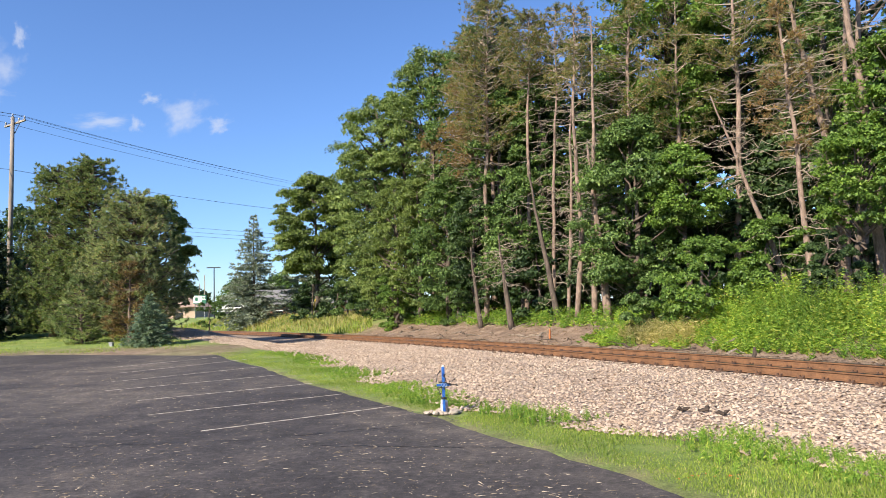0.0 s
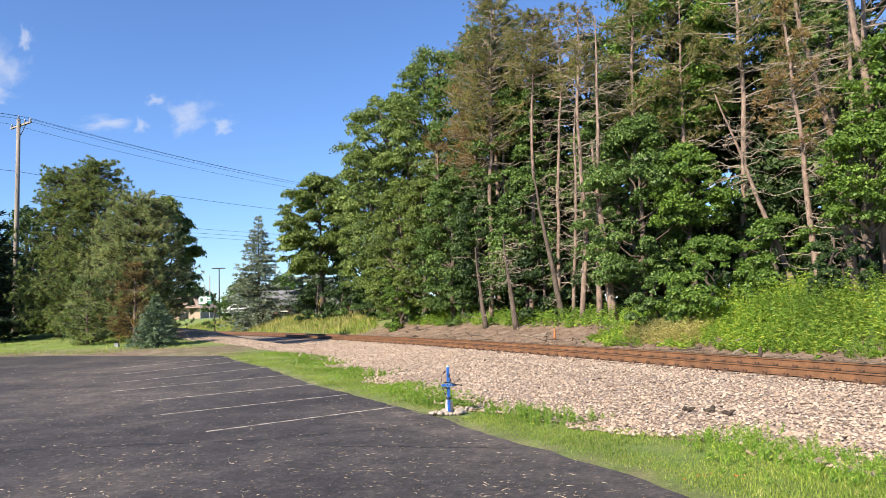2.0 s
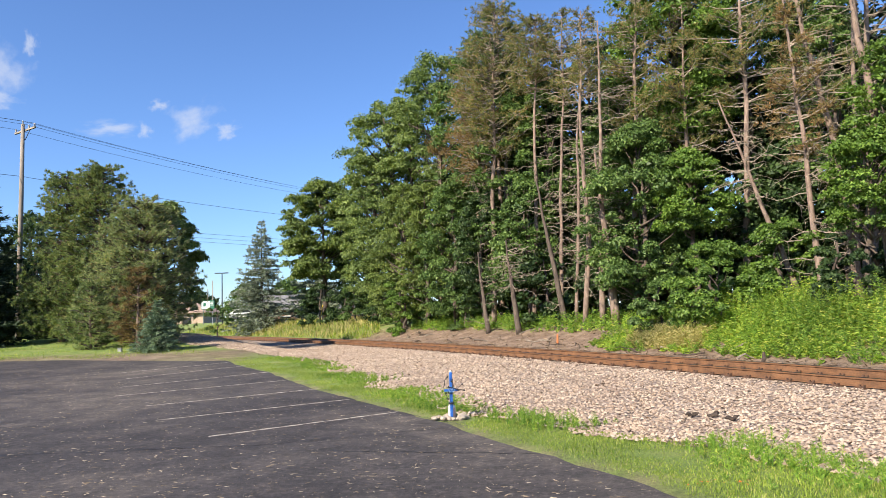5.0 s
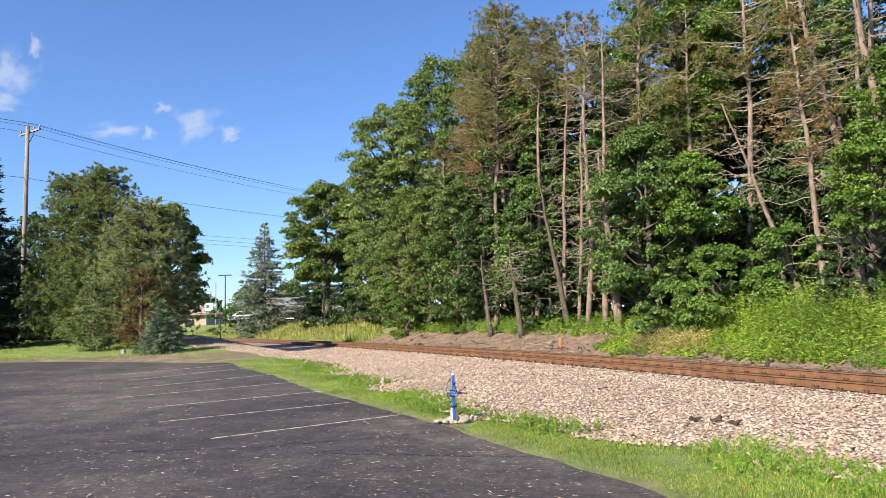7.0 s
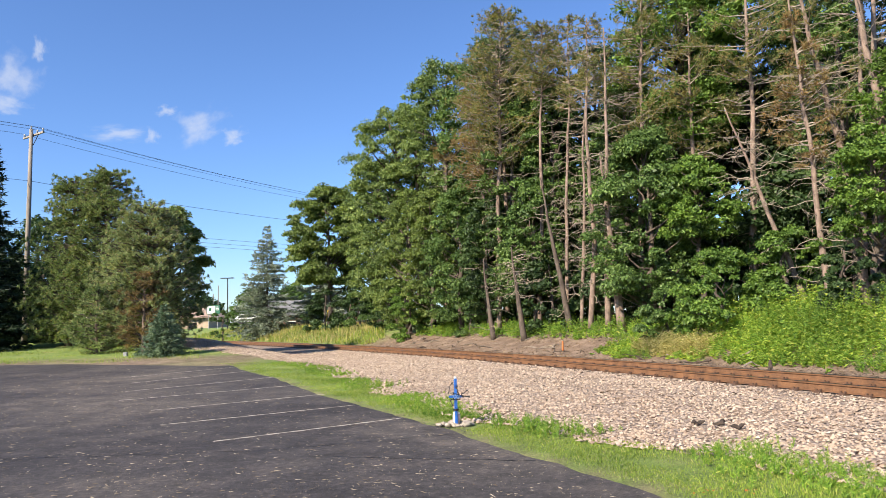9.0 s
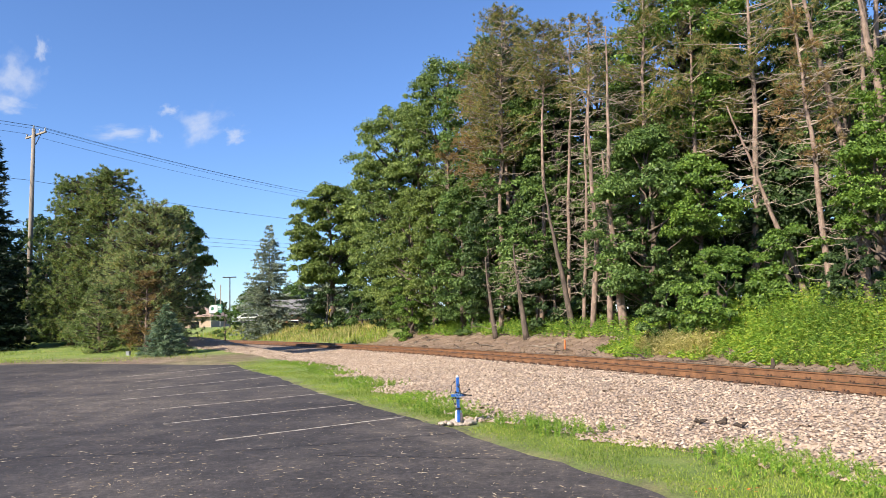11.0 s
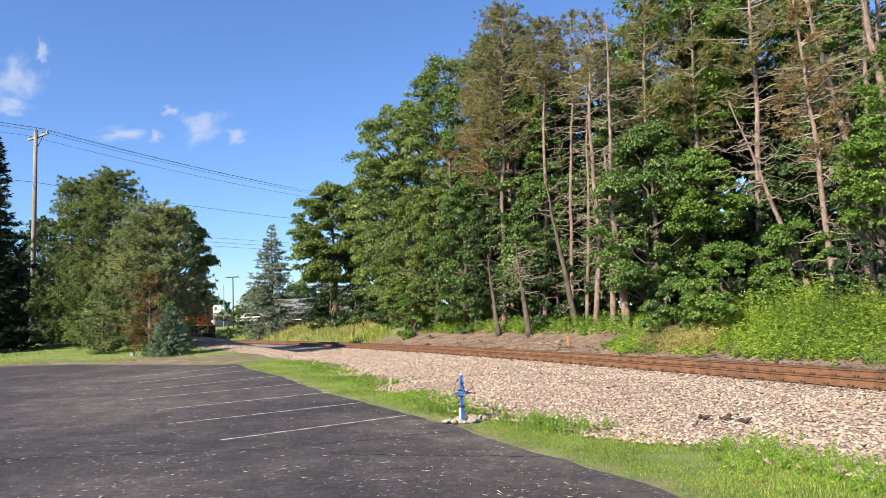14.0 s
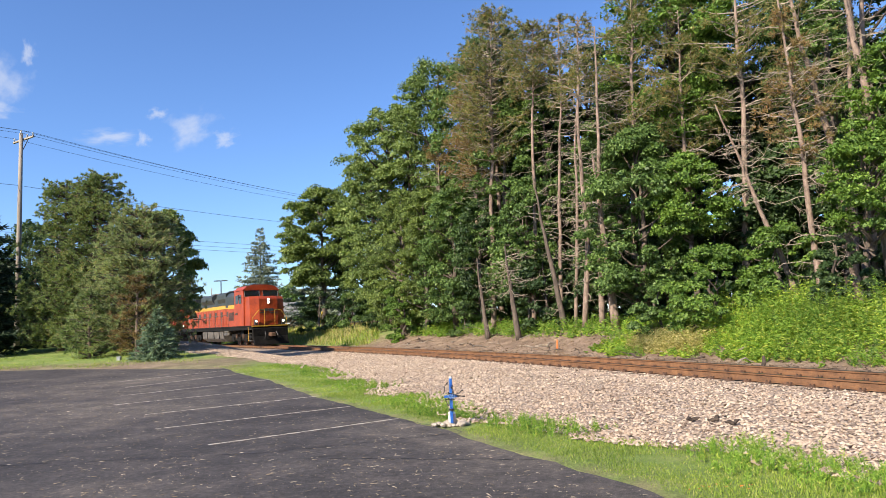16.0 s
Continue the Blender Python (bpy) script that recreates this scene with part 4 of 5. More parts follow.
def grass(r, x, y, height, width):
    n = len(x)
    lean = unit(np.stack([r.normal(0, 0.35, n), r.normal(0, 0.35, n), np.ones(n)], 1))
    a = r.random(n) * 6.283
    sd = np.stack([np.cos(a), np.sin(a), 0 * a], 1)
    c = np.stack([x, y, ground_z(x, y)], 1) + lean * (height * 0.48)[:, None]
    return blades(c, lean, sd, height, np.full(n, width), 0.1)


def make_weeds():
    r = np.random.default_rng(31)
    # plants stand in clumps of one kind and one height
    m = 420
    cy = 4.0 + 22.5 * r.random(m)
    cu = 3.9 + 0.5 * wave(cy, cy, 0.9) + 4.2 * r.random(m) ** 1.1
    tall = 0.55 + 0.85 * r.random(m)
    sort = r.choice(3, m, p=(0.42, 0.42, 0.16))
    n = 7800
    k = r.integers(0, m, n)
    yl = cy[k] + r.normal(0, 0.42, n)
    u = np.maximum(cu[k] + r.normal(0, 0.32, n), 3.35 + 0.35 * wave(yl, yl, 2.2))
    x, y = at_track(yl, u)
    h = tall[k] * (0.3 + 0.72 * smooth(3.8, 6.0, u)) * (0.7 + 0.5 * r.random(n)) * (1 - 0.55 * smooth(23, 27, yl))
    for j, (name, per, leaf, droop, slim, mat, label) in enumerate((
            ("tall_weeds", 40, 0.12, 0.2, 0.3, M_WEED, "waist-high yellow-green weeds along the bank"),
            ("leafy_weeds", 34, 0.13, 0.38, 0.5, M_WEED_LIME, "broad-leaved bright green weeds along the bank"),
            ("dusky_weeds", 46, 0.08, 0.1, 0.24, M_WEED_BLUE, "dusky grey-green feathery weeds along the bank"))):
        ok = sort[k] == j
        tagged(new(name, leaves_mesh(name, stalks(r, x[ok], y[ok], h[ok], per, leaf, droop, slim), mat)), label, "weeds", kind="stuff")
    n = 900
    yl = 21.5 + 3.2 * r.random(n)
    x, y = at_track(yl, 3.7 + 1.3 * r.random(n))
    tagged(new("dry_weeds", leaves_mesh("dry_weeds", stalks(r, x, y, 0.35 + 0.4 * r.random(n), 16, 0.14), M_STRAW)), "patch of dry straw-coloured weeds on the bank", "weeds", kind="stuff")
    n = 1100
    yl = 25.0 + 20.0 * r.random(n)
    x, y = at_track(yl, 5.4 + 2.6 * r.random(n))
    tagged(new("low_weeds", leaves_mesh("low_weeds", stalks(r, x, y, 0.25 + 0.5 * r.random(n), 26, 0.15, 0.3, 0.4), M_WEED)), "low green weeds round the trunks", "weeds", kind="stuff")
    # tall grass on the rise beyond the bend
    n = 21000
    yl = 48 + 40 * r.random(n)
    x, y = at_track(yl, 3.2 + 10.5 * r.random(n) ** 0.9)
    keep = (x / y > -0.40) & (x / y < -0.10)
    x, y = x[keep], y[keep]
    h = 0.35 + 0.65 * r.random(len(x)) * (0.6 + 0.4 * wave(x, y, 0.5))
    dry = r.random(len(x)) < 0.45 + 0.4 * wave(x, y, 0.35)
    tagged(new("tall_grass", leaves_mesh("tall_grass", grass(r, x[dry], y[dry], h[dry], 0.07), M_STRAW)), "tall dry golden grass on the rise", "grass", kind="stuff")
    tagged(new("green_grass", leaves_mesh("green_grass", grass(r, x[~dry], y[~dry], h[~dry] * 0.85, 0.08), M_GRASS)), "tall green grass on the rise", "grass", kind="stuff")


def make_strip_grass():
    r = np.random.default_rng(32)
    n = 90000
    y = 4.5 + 23 * r.random(n) ** 1.5
    e = lot_edge(y)
    x2 = np.array(at_track(y + 2.3, ballast_edge(y + 2.3)))[0]
    x = e + 0.12 + (x2 - e + 0.15) * r.random(n)
    bare = wave(x, y, 2.1) + 0.6 * wave(x, y, 5.0, 1) + r.normal(0, 0.5, n)
    ok = (bare > -0.65) & (x > e + 0.15 + 0.4 * r.random(n))
    ok &= np.hypot(x + 0.02, (y - 11.5) * 0.8) > 0.36 + 0.1 * r.random(n)
    x, y = x[ok], y[ok]
    h = (0.02 + 0.035 * r.random(len(x))) * (1 + 0.4 * wave(x, y, 1.4))
    tagged(new("short_grass", leaves_mesh("short_grass", grass(r, x, y, h, 0.011), M_GRASS)), "short bright green grass between lot and ballast", "grass", kind="stuff")
    # feathery weeds along the ballast's edge
    n = 2600
    yl = 7.0 + 23 * r.random(n) ** 1.3
    u = ballast_edge(yl) + r.normal(-0.05, 0.32, n)
    x, y = at_track(yl, u)
    lush = 0.5 + 0.5 * wave(yl, yl, 0.75, 1.0)
    ok = (lush > 0.42) & (x > lot_edge(y) + 0.5) & (np.hypot(x + 0.02, y - 11.4) > 0.6)
    h = (0.06 + 0.26 * lush[ok] * r.random(ok.sum())) * np.where(y[ok] < 12, 1.0, 0.62)
    tagged(new("feathery_weeds", leaves_mesh("feathery_weeds", stalks(r, x[ok], y[ok], h, 34, 0.05, 0.1, 0.24), M_WEED)), "feathery green weeds growing at the ballast's edge", "weeds", kind="stuff")
    # thin verge behind the lot
    n = 26000
    x = -34 + 26.5 * r.random(n)
    y = far_edge(x) + 0.5 + 9 * r.random(n)
    ok = (wave(x, y, 0.9) + r.normal(0, 0.5, n) > 0.3 + 1.6 * (1 - smooth(27, 30, y)))
    ok &= across(x, y) < -10.2
    x, y = x[ok], y[ok]
    tagged(new("verge_grass", leaves_mesh("verge_grass", grass(r, x, y, 0.06 + 0.08 * r.random(len(x)), 0.025), M_GRASS)), "thin mown grass behind the lot", "grass", kind="stuff")


make_weeds()
make_strip_grass()

# ---------------------------------------------------------------- utility poles, wires and lamp
ALONG = Vector((17.4, 27.0, 0)).normalized()
SIDE = Vector((ALONG.y, -ALONG.x, 0))
POLE = Vector((-25.38, 41.0, 0.93))


def make_pole(at, height, label, name="utility_pole"):
    pole = tagged(new(name), label, "utility pole", "utility poles")
    pole.location = at
    b = Build()
    b.tube(((0, 0, -0.3), (0, 0, height * 0.5), (0, 0, height)), (0.17, 0.14, 0.105), 12)
    part("shaft", b.mesh("shaft", M_POLE, smooth=True), pole)
    b = Build()
    b.tube([SIDE * k + Vector((0, 0, height - 0.35)) + ALONG * 0.14 for k in (-1.2, 1.2)], (0.07, 0.07), 4)
    part("crossarm", b.mesh("crossarm", M_POLE), pole)
    for k in (-0.55, 0.55):
        b = Build()
        b.tube((SIDE * k + Vector((0, 0, height - 0.38)) + ALONG * 0.16, Vector((0, 0, height - 0.95)) + ALONG * 0.14), (0.022, 0.022), 5)
        part("brace", b.mesh("brace", M_WIRE), pole)
    m_ins = plain("grey_porcelain", (0.35, 0.35, 0.36), (0.55, 0.55, 0.55), 9, 0.3)
    for k, z in ((-1.1, -0.3), (0.0, 0.0), (0.45, -0.3), (1.1, -0.3)):
        b = Build()
        p = SIDE * k + ALONG * (0.14 if k else 0) + Vector((0, 0, height + z))
        b.tube([p + Vector((0, 0, q)) for q in (0, 0.06, 0.1, 0.16, 0.22)], (0.035, 0.06, 0.04, 0.06, 0.03), 8)
        part("insulator", b.mesh("insulator", m_ins), pole)
    return pole


make_pole(POLE, 13.1, "weathered grey-brown wooden utility pole with a crossarm")
FAR_POLE = POLE + ALONG * 42.0
FAR_POLE.z = 1.2
make_pole(FAR_POLE, 12.4, "wooden utility pole half hidden by the trees")


def wire(p, q, sag, r=0.010):
    b = Build()
    pts = []
    for i in range(25):
        t = i / 24
        c = Vector(p).lerp(Vector(q), t)
        c.z -= sag * 4 * t * (1 - t)
        pts.append(c)
    b.tube(pts, [r] * 25, 5)
    tagged(part("overhead_wire", b.mesh("overhead_wire", M_WIRE)), "thin dark overhead wire sagging between poles", "wire", "overhead wires")


for k, z in ((-1.1, 13.0), (0.0, 13.3), (0.45, 13.0), (1.1, 13.0)):
    off = SIDE * k
    a = POLE + off + Vector((0, 0, z))
    wire(a, FAR_POLE + off + Vector((0, 0, z - 0.65)), 0.7)
    wire(a, POLE + off - ALONG * 45 + Vector((0, 0, z + 0.3)), 0.7)
a = POLE + Vector((0, 0, 9.9))
wire(a, FAR_POLE + Vector((0, 0, 10.3)), 0.5, 0.013)
wire(a, POLE - ALONG * 45 + Vector((0, 0, 10.2)), 0.5, 0.013)
for z in (0.0, -0.45, -0.85):
    wire((-60.0, 30.0, 12.2 + z), (-5.0, 92.5, 10.9 + z), 0.7, 0.014)
make_pole(Vector((-60.0, 30.0, 0.5)), 12.3, "wooden utility pole beyond the lot")

M_BLACK = plain("black_painted_steel", (0.012, 0.012, 0.013), (0.035, 0.034, 0.034), 3, 0.5)
M_GREY = plain("grey_painted_metal", (0.22, 0.22, 0.22), (0.34, 0.34, 0.33), 3, 0.5)
M_WHITE = plain("white_paint", (0.68, 0.68, 0.66), (0.82, 0.82, 0.8), 2, 0.5)
M_TAN = plain("tan_brick_wall", (0.40, 0.28, 0.20), (0.55, 0.42, 0.31), 5, 0.9)
M_ROOF = plain("brown_shingle_roof", (0.32, 0.21, 0.15), (0.46, 0.33, 0.25), 4, 0.9)
M_GREEN = plain("green_sign_face", (0.02, 0.12, 0.07), (0.03, 0.16, 0.09), 3, 0.5)
M_YELLOW = plain("yellow_plastic", (0.62, 0.42, 0.04), (0.75, 0.52, 0.06), 4, 0.5)
m_glass, gn, gl, gb = material("dark_window_glass", 0.06)
gb.inputs["Base Color"].default_value = (0.012, 0.014, 0.016, 1)
M_GLASS = m_glass


def make_lamp():
    x, y = -30.9, 95.0
    z = float(ground_z(x, y))
    lamp = tagged(new("parking_lamp"), "dark twin-headed parking lot lamp post", "lamp post")
    lamp.location = (x, y, z)
    b = Build()
    b.tube(((0, 0, 0), (0, 0, 8.4 - z)), (0.09, 0.07), 8)
    part("post", b.mesh("post", M_BLACK), lamp)
    for s in (-1, 1):
        b = Build()
        b.box(min(s * 0.1, s * 0.95), -0.2, 8.32 - z, max(s * 0.1, s * 0.85), 0.2, 8.44 - z, 0.03)
        part("lamp_head", b.mesh("lamp_head", M_BLACK), lamp)


def make_far_things():
    # long low building with a tan roof
    hall = tagged(new("low_building"), "long low tan building with a brown hipped roof", "building")
    hall.location = (-66.0, 160.0, float(ground_z(-66, 160)) - 1.2)
    b = Build()
    b.box(-12, -7, -1, 12, 7, 3.6)
    part("wall", b.mesh("wall", M_TAN), hall)
    b = Build()
    b.add([(-13, -8, 3.6), (13, -8, 3.6), (13, 8, 3.6), (-13, 8, 3.6), (-8, 0, 6.2), (8, 0, 6.2)], [(0, 1, 5, 4), (1, 2, 5), (2, 3, 4, 5), (3, 0, 4), (3, 2, 1, 0)])
    part("roof", b.mesh("roof", M_ROOF), hall)
    for i in range(5):
        b = Build()
        b.box(-10 + i * 4.4, -7.06, 1.0, -8.2 + i * 4.4, -6.96, 2.5)
        part("window", b.mesh("window", M_GLASS), hall)
    # sign
    sign = tagged(new("roadside_sign"), "white and green roadside sign on two posts", "sign")
    sign.location = (-41.5, 120.0, float(ground_z(-41.5, 120)))
    b = Build()
    b.box(-1.15, -0.12, 2.6, 1.15, 0.12, 4.1, 0.03)
    part("cabinet", b.mesh("cabinet", M_GREEN), sign)
    b = Build()
    b.box(-1.05, -0.15, 2.72, 0.35, -0.122, 3.98)
    part("panel", b.mesh("panel", M_WHITE), sign, "white sign panel")
    for i, (x0, x1, z) in enumerate(((0.45, 1.0, 3.75), (0.45, 0.95, 3.5), (0.45, 1.02, 3.25))):
        b = Build()
        b.box(x0, -0.15, z, x1, -0.122, z + 0.12)
        part("bar", b.mesh("bar", M_WHITE), sign, "pale bar of lettering")
    b = Build()
    b.box(-0.75, -0.18, 3.1, -0.3, -0.151, 3.7)
    part("emblem", b.mesh("emblem", M_GREEN), sign, "green emblem shape")
    for s in (-0.8, 0.8):
        b = Build()
        b.tube(((s, 0, -0.3), (s, 0, 2.7)), (0.08, 0.08), 6)
        part("post", b.mesh("post", M_GREY), sign)
    # house behind the spruces
    house = tagged(new("brick_house"), "brown brick house half hidden behind spruces", "house")
    house.location = (-19.0, 104.0, float(ground_z(-19, 104)) - 1.3)
    house.rotation_euler = (0, 0, radians(8))
    b = Build()
    b.box(-8, -4, -1, 8, 4, 2.9)
    part("wall", b.mesh("wall", plain("brown_brick", (0.20, 0.09, 0.06), (0.34, 0.17, 0.11), 6, 0.9)), house)
    b = Build()
    b.add([(-8.6, -4.7, 2.9), (8.6, -4.7, 2.9), (8.6, 4.7, 2.9), (-8.6, 4.7, 2.9), (-8.6, 0, 5.2), (8.6, 0, 5.2)], [(0, 1, 5, 4), (2, 3, 4, 5), (1, 2, 5), (3, 0, 4), (3, 2, 1, 0)])
    part("roof", b.mesh("roof", plain("grey_shingle", (0.16, 0.15, 0.15), (0.26, 0.25, 0.24), 5, 0.9)), house)
    for x in (-5.5, -1.6, 2.2, 5.4):
        b = Build()
        b.box(x, -4.08, 0.6, x + 1.3, -3.98, 2.0)
        w = part("window", b.mesh("window", M_GLASS), house)
        for q in ((x - 0.1, 2.0, x + 1.4, 2.12), (x - 0.1, 0.48, x + 1.4, 0.6)):
            b = Build()
            b.box(q[0], -4.12, q[1], q[2], -4.0, q[3])
            part("trim", b.mesh("trim", M_WHITE), w, "white window trim")
    # parked white car
    car = tagged(new("parked_car"), "white car parked beyond the grassy rise", "car")
    car.location = (-31.5, 108.0, float(ground_z(-31.5, 108)) + 0.6)
    b = Build()
    b.prism(((-2.3, 0.35), (2.3, 0.35), (2.35, 0.8), (1.5, 0.95), (0.8, 1.5), (-1.3, 1.55), (-2.1, 1.0), (-2.35, 0.85)), -0.88, 0.88, axis="y")
    part("body", b.mesh("body", M_WHITE), car)
    b = Build()
    b.prism(((-1.75, 1.0), (1.15, 1.0), (0.72, 1.42), (-1.22, 1.46)), -0.9, 0.9, axis="y")
    part("side_glass", b.mesh("side_glass", M_GLASS), car)
    for x in (-1.4, 1.4):
        for s in (-1, 1):
            b = Build()
            b.tube(((x, s * 0.7, 0.33), (x, s * 0.9, 0.33)), (0.33, 0.33), 14)
            part("wheel", b.mesh("wheel", M_BLACK), car)
    # low guard rail, and the yellow sleeve of a stay wire
    rail = tagged(new("guard_rail"), "low grey metal guard rail on the rise", "guard rail")
    z = float(ground_z(-15, 84))
    b = Build()
    b.tube(((-18.5, 86, z + 0.62), (-10.5, 82, z + 0.55)), (0.09, 0.09), 6)
    part("beam", b.mesh("beam", M_GREY), rail)
    for i in range(5):
        b = Build()
        b.tube(((-18.5 + 2 * i, 86 - i, z - 0.4), (-18.5 + 2 * i, 86 - i, z + 0.6)), (0.06, 0.06), 6)
        part("post", b.mesh("post", M_GREY), rail)
    b = Build()
    z = float(ground_z(-12.6, 68))
    b.tube(((-12.75, 68, z - 0.1), (-12.25, 68, z + 2.0)), (0.06, 0.06), 8)
    tagged(part("stay_sleeve", b.mesh("stay_sleeve", M_YELLOW)), "slanting yellow plastic sleeve of a stay wire", "stay sleeve")
    for x, y, h in ((-57.6, 170.0, 10.2), (-64.0, 185.0, 8.8)):
        b = Build()
        z = float(ground_z(x, y))
        b.tube(((x, y, z - 0.3), (x, y, z + h)), (0.14, 0.10), 8)
        tagged(part("distant_pole", b.mesh("distant_pole", M_POLE)), "distant thin wooden pole", "pole", "distant poles")


make_lamp()
make_far_things()
broadleaf((-34.0, 118.0), 6.5, 4.5, 101, 5000, M_LEAF, "distant green tree behind the lamp post", 0.4, 0.0)
broadleaf((-28.0, 122.0), 7.5, 4.5, 102, 5000, M_LEAF, "distant green tree behind the spruce", 0.4, 0.0)
broadleaf((-42.0, 96.0), 3.2, 2.4, 103, 3500, M_LEAF_DARK_SHADED, "dark bush below the low building", 0.3, -0.1, name="bush", clumps=22)
broadleaf((-38.0, 88.0), 2.6, 1.6, 104, 2500, M_LEAF_DARK_SHADED, "dark bush beside the track", 0.26, -0.1, name="bush", clumps=22)
DISTANT = broadleaf((-75.0, 210.0), 9.0, 7.0, 105, 2600, M_LEAF_DARK_SHADED, "distant green tree on the skyline", 0.9, 0.0, group="distant trees")
for i, (x, y, k) in enumerate(((-95, 205, 1.0), (-112, 190, 1.1), (-130, 170, 1.0), (-60, 230, 0.8), (-40, 240, 0.9), (-20, 230, 1.1), (5, 220, 1.2), (30, 210, 1.3), (-150, 150, 1.1), (-160, 120, 1.1), (-150, 85, 1.0), (-140, 60, 1.0), (60, 190, 1.4), (90, 160, 1.5), (110, 120, 1.6), (120, 80, 1.6))):
    copy_thing(DISTANT, pose(x, y, float(ground_z(x, y)) - 0.05, 0, 0, 71 * i) @ Matrix.Scale(k, 4))


# ---------------------------------------------------------------- the blue cross and small things
def make_cross():
    m_blue = plain("bright_blue_paint", (0.012, 0.085, 0.36), (0.05, 0.19, 0.58), 8, 0.5)
    x, y = -0.01, 11.52
    z = float(ground_z(x, y))
    cross = tagged(new("memorial_cross"), "small bright blue painted wooden cross with dark sprigs", "cross")
    cross.matrix_basis = pose(x, y, z, 0, 0.2, 12)
    b = Build()
    b.box(-0.023, -0.02, -0.15, 0.023, 0.02, 0.755, 0.006)
    part("post", b.mesh("post", m_blue), cross)
    b = Build()
    b.box(-0.12, -0.042, 0.45, 0.12, -0.022, 0.488, 0.006)
    part("crossarm", b.mesh("crossarm", m_blue), cross)
    b = Build()
    b.tube(((0, 0, 0.755), (0.0, 0, 0.77), (0.0, 0, 0.785)), (0.02, 0.024, 0.012), 8)
    part("cap", b.mesh("cap", M_WHITE), cross, "pale cap")
    r = np.random.default_rng(3)
    for i in range(12):
        b = Build()
        a = np.array([r.uniform(-0.13, 0.13), -0.05, r.uniform(0.42, 0.52)])
        e = a + np.array([r.normal(0, 0.12), r.uniform(-0.05, 0.03), r.uniform(-0.16, 0.22)])
        b.tube(wobble_line(r, a, e, 5, 0.015), (0.006, 0.006, 0.005, 0.005, 0.014), 5)
        part("sprig", b.mesh("sprig", M_BLACK), cross, "dark wilted sprig")
    m_clear = plain("pale_ribbon", (0.08, 0.22, 0.5), (0.28, 0.42, 0.68), 30, 0.3)
    b = Build()
    for s in (-1, 1):
        b.tube(((0, -0.055, 0.47), (s * 0.03, -0.06, 0.51), (s * 0.05, -0.055, 0.48), (s * 0.03, -0.055, 0.44), (0, -0.05, 0.46)), (0.008,) * 5, 6)
    part("bow", b.mesh("bow", m_clear), cross, "pale blue ribbon bow")
    b = Build()
    b.tube(((0, 0, 0.24), (0, 0, 0.27)), (0.05, 0.05), 10)
    part("tie_band", b.mesh("tie_band", M_BLACK), cross, "black band")
    jar = tagged(new("grave_candle"), "white and pink glass candle jar behind the cross", "candle")
    jar.location = (x + 0.005, y + 0.10, z)
    b = Build()
    b.tube([(0, 0, q) for q in (0.0, 0.01, 0.16, 0.175)], (0.058, 0.064, 0.064, 0.056), 16)
    part("jar", b.mesh("jar", plain("pink_glass", (0.62, 0.40, 0.35), (0.74, 0.55, 0.48), 8, 0.2), smooth=True), jar)
    b = Build()
    b.box(-0.06, -0.072, 0.03, -0.028, -0.05, 0.15)
    part("sticker", b.mesh("sticker", M_WHITE), jar, "white paper sticker")
    b = Build()
    b.tube([(0, 0, q) for q in (0.175, 0.2, 0.21)], (0.056, 0.056, 0.03), 16)
    part("rim", b.mesh("rim", M_WHITE, smooth=True), jar)
    m_rock = plain("pale_rock", (0.26, 0.21, 0.165), (0.50, 0.42, 0.34), 12, 0.9, 0, 0.8)
    for i in range(17):
        bm = bmesh.new()
        bmesh.ops.create_icosphere(bm, subdivisions=2, radius=1)
        s = r.uniform(0.032, 0.068)
        off = Vector(r.uniform(0, 99, 3))
        for v in bm.verts:
            v.co = Vector((v.co.x * 1.25, v.co.y, v.co.z * 0.75)) * s * (1 + 0.35 * noise.noise(v.co * 1.3 + off))
        me = bpy.data.meshes.new("rock")
        bm.to_mesh(me)
        bm.free()
        me.materials.append(m_rock)
        a = i / 17 * 6.283
        px, py = x + math.cos(a) * r.uniform(0.12, 0.30), y - 0.05 + math.sin(a) * r.uniform(0.08, 0.2)
        ob = tagged(new("rock", me), "pale rounded rock at the foot of the cross", "rock", "rocks round the cross")
        ob.matrix_basis = pose(px, py, float(ground_z(px, py)) + s * 0.6, 0, 0, r.uniform(0, 360))
    # splintered wood on the ballast, and stumps by the track
    m_dark = plain("dark_rotten_wood", (0.03, 0.022, 0.018), (0.10, 0.07, 0.05), 12, 0.95, 0, 0.9)
    for px, py, ln, a in ((3.62, 10.7, 0.22, 10), (3.86, 10.55, 0.16, -30), (4.05, 10.3, 0.24, 15), (3.95, 10.62, 0.1, 70)):
        b = Build()
        b.tube(wobble_line(r, (-ln / 2, 0, 0), (ln / 2, 0, 0.02), 6, 0.02), (0.012, 0.03, 0.034, 0.026, 0.03, 0.01), 7)
        ob = tagged(part("wood_chunk", b.mesh("wood_chunk", m_dark)), "dark splintered chunk of wood on ballast", "wood", "wood chunks")
        ob.matrix_basis = pose(px, py, float(ground_z(px, py)) + 0.07, 0, 0, a)
    for px, py, h, ang in ((7.9, 17.95, 0.42, 8), (11.2, 15.2, 0.3, -5), (9.4, 16.0, 0.15, 20)):
        b = Build()
        b.tube(wobble_line(r, (0, 0, -0.1), (0.03, 0, h), 6, 0.02), (0.05, 0.055, 0.045, 0.055, 0.05, 0.025), 7)
        ob = tagged(part("stump", b.mesh("stump", m_dark)), "short charred stump beside the far rail", "stump", "stumps")
        ob.matrix_basis = pose(px, py, float(ground_z(px, py)), 0, ang, 0)
    b = Build()
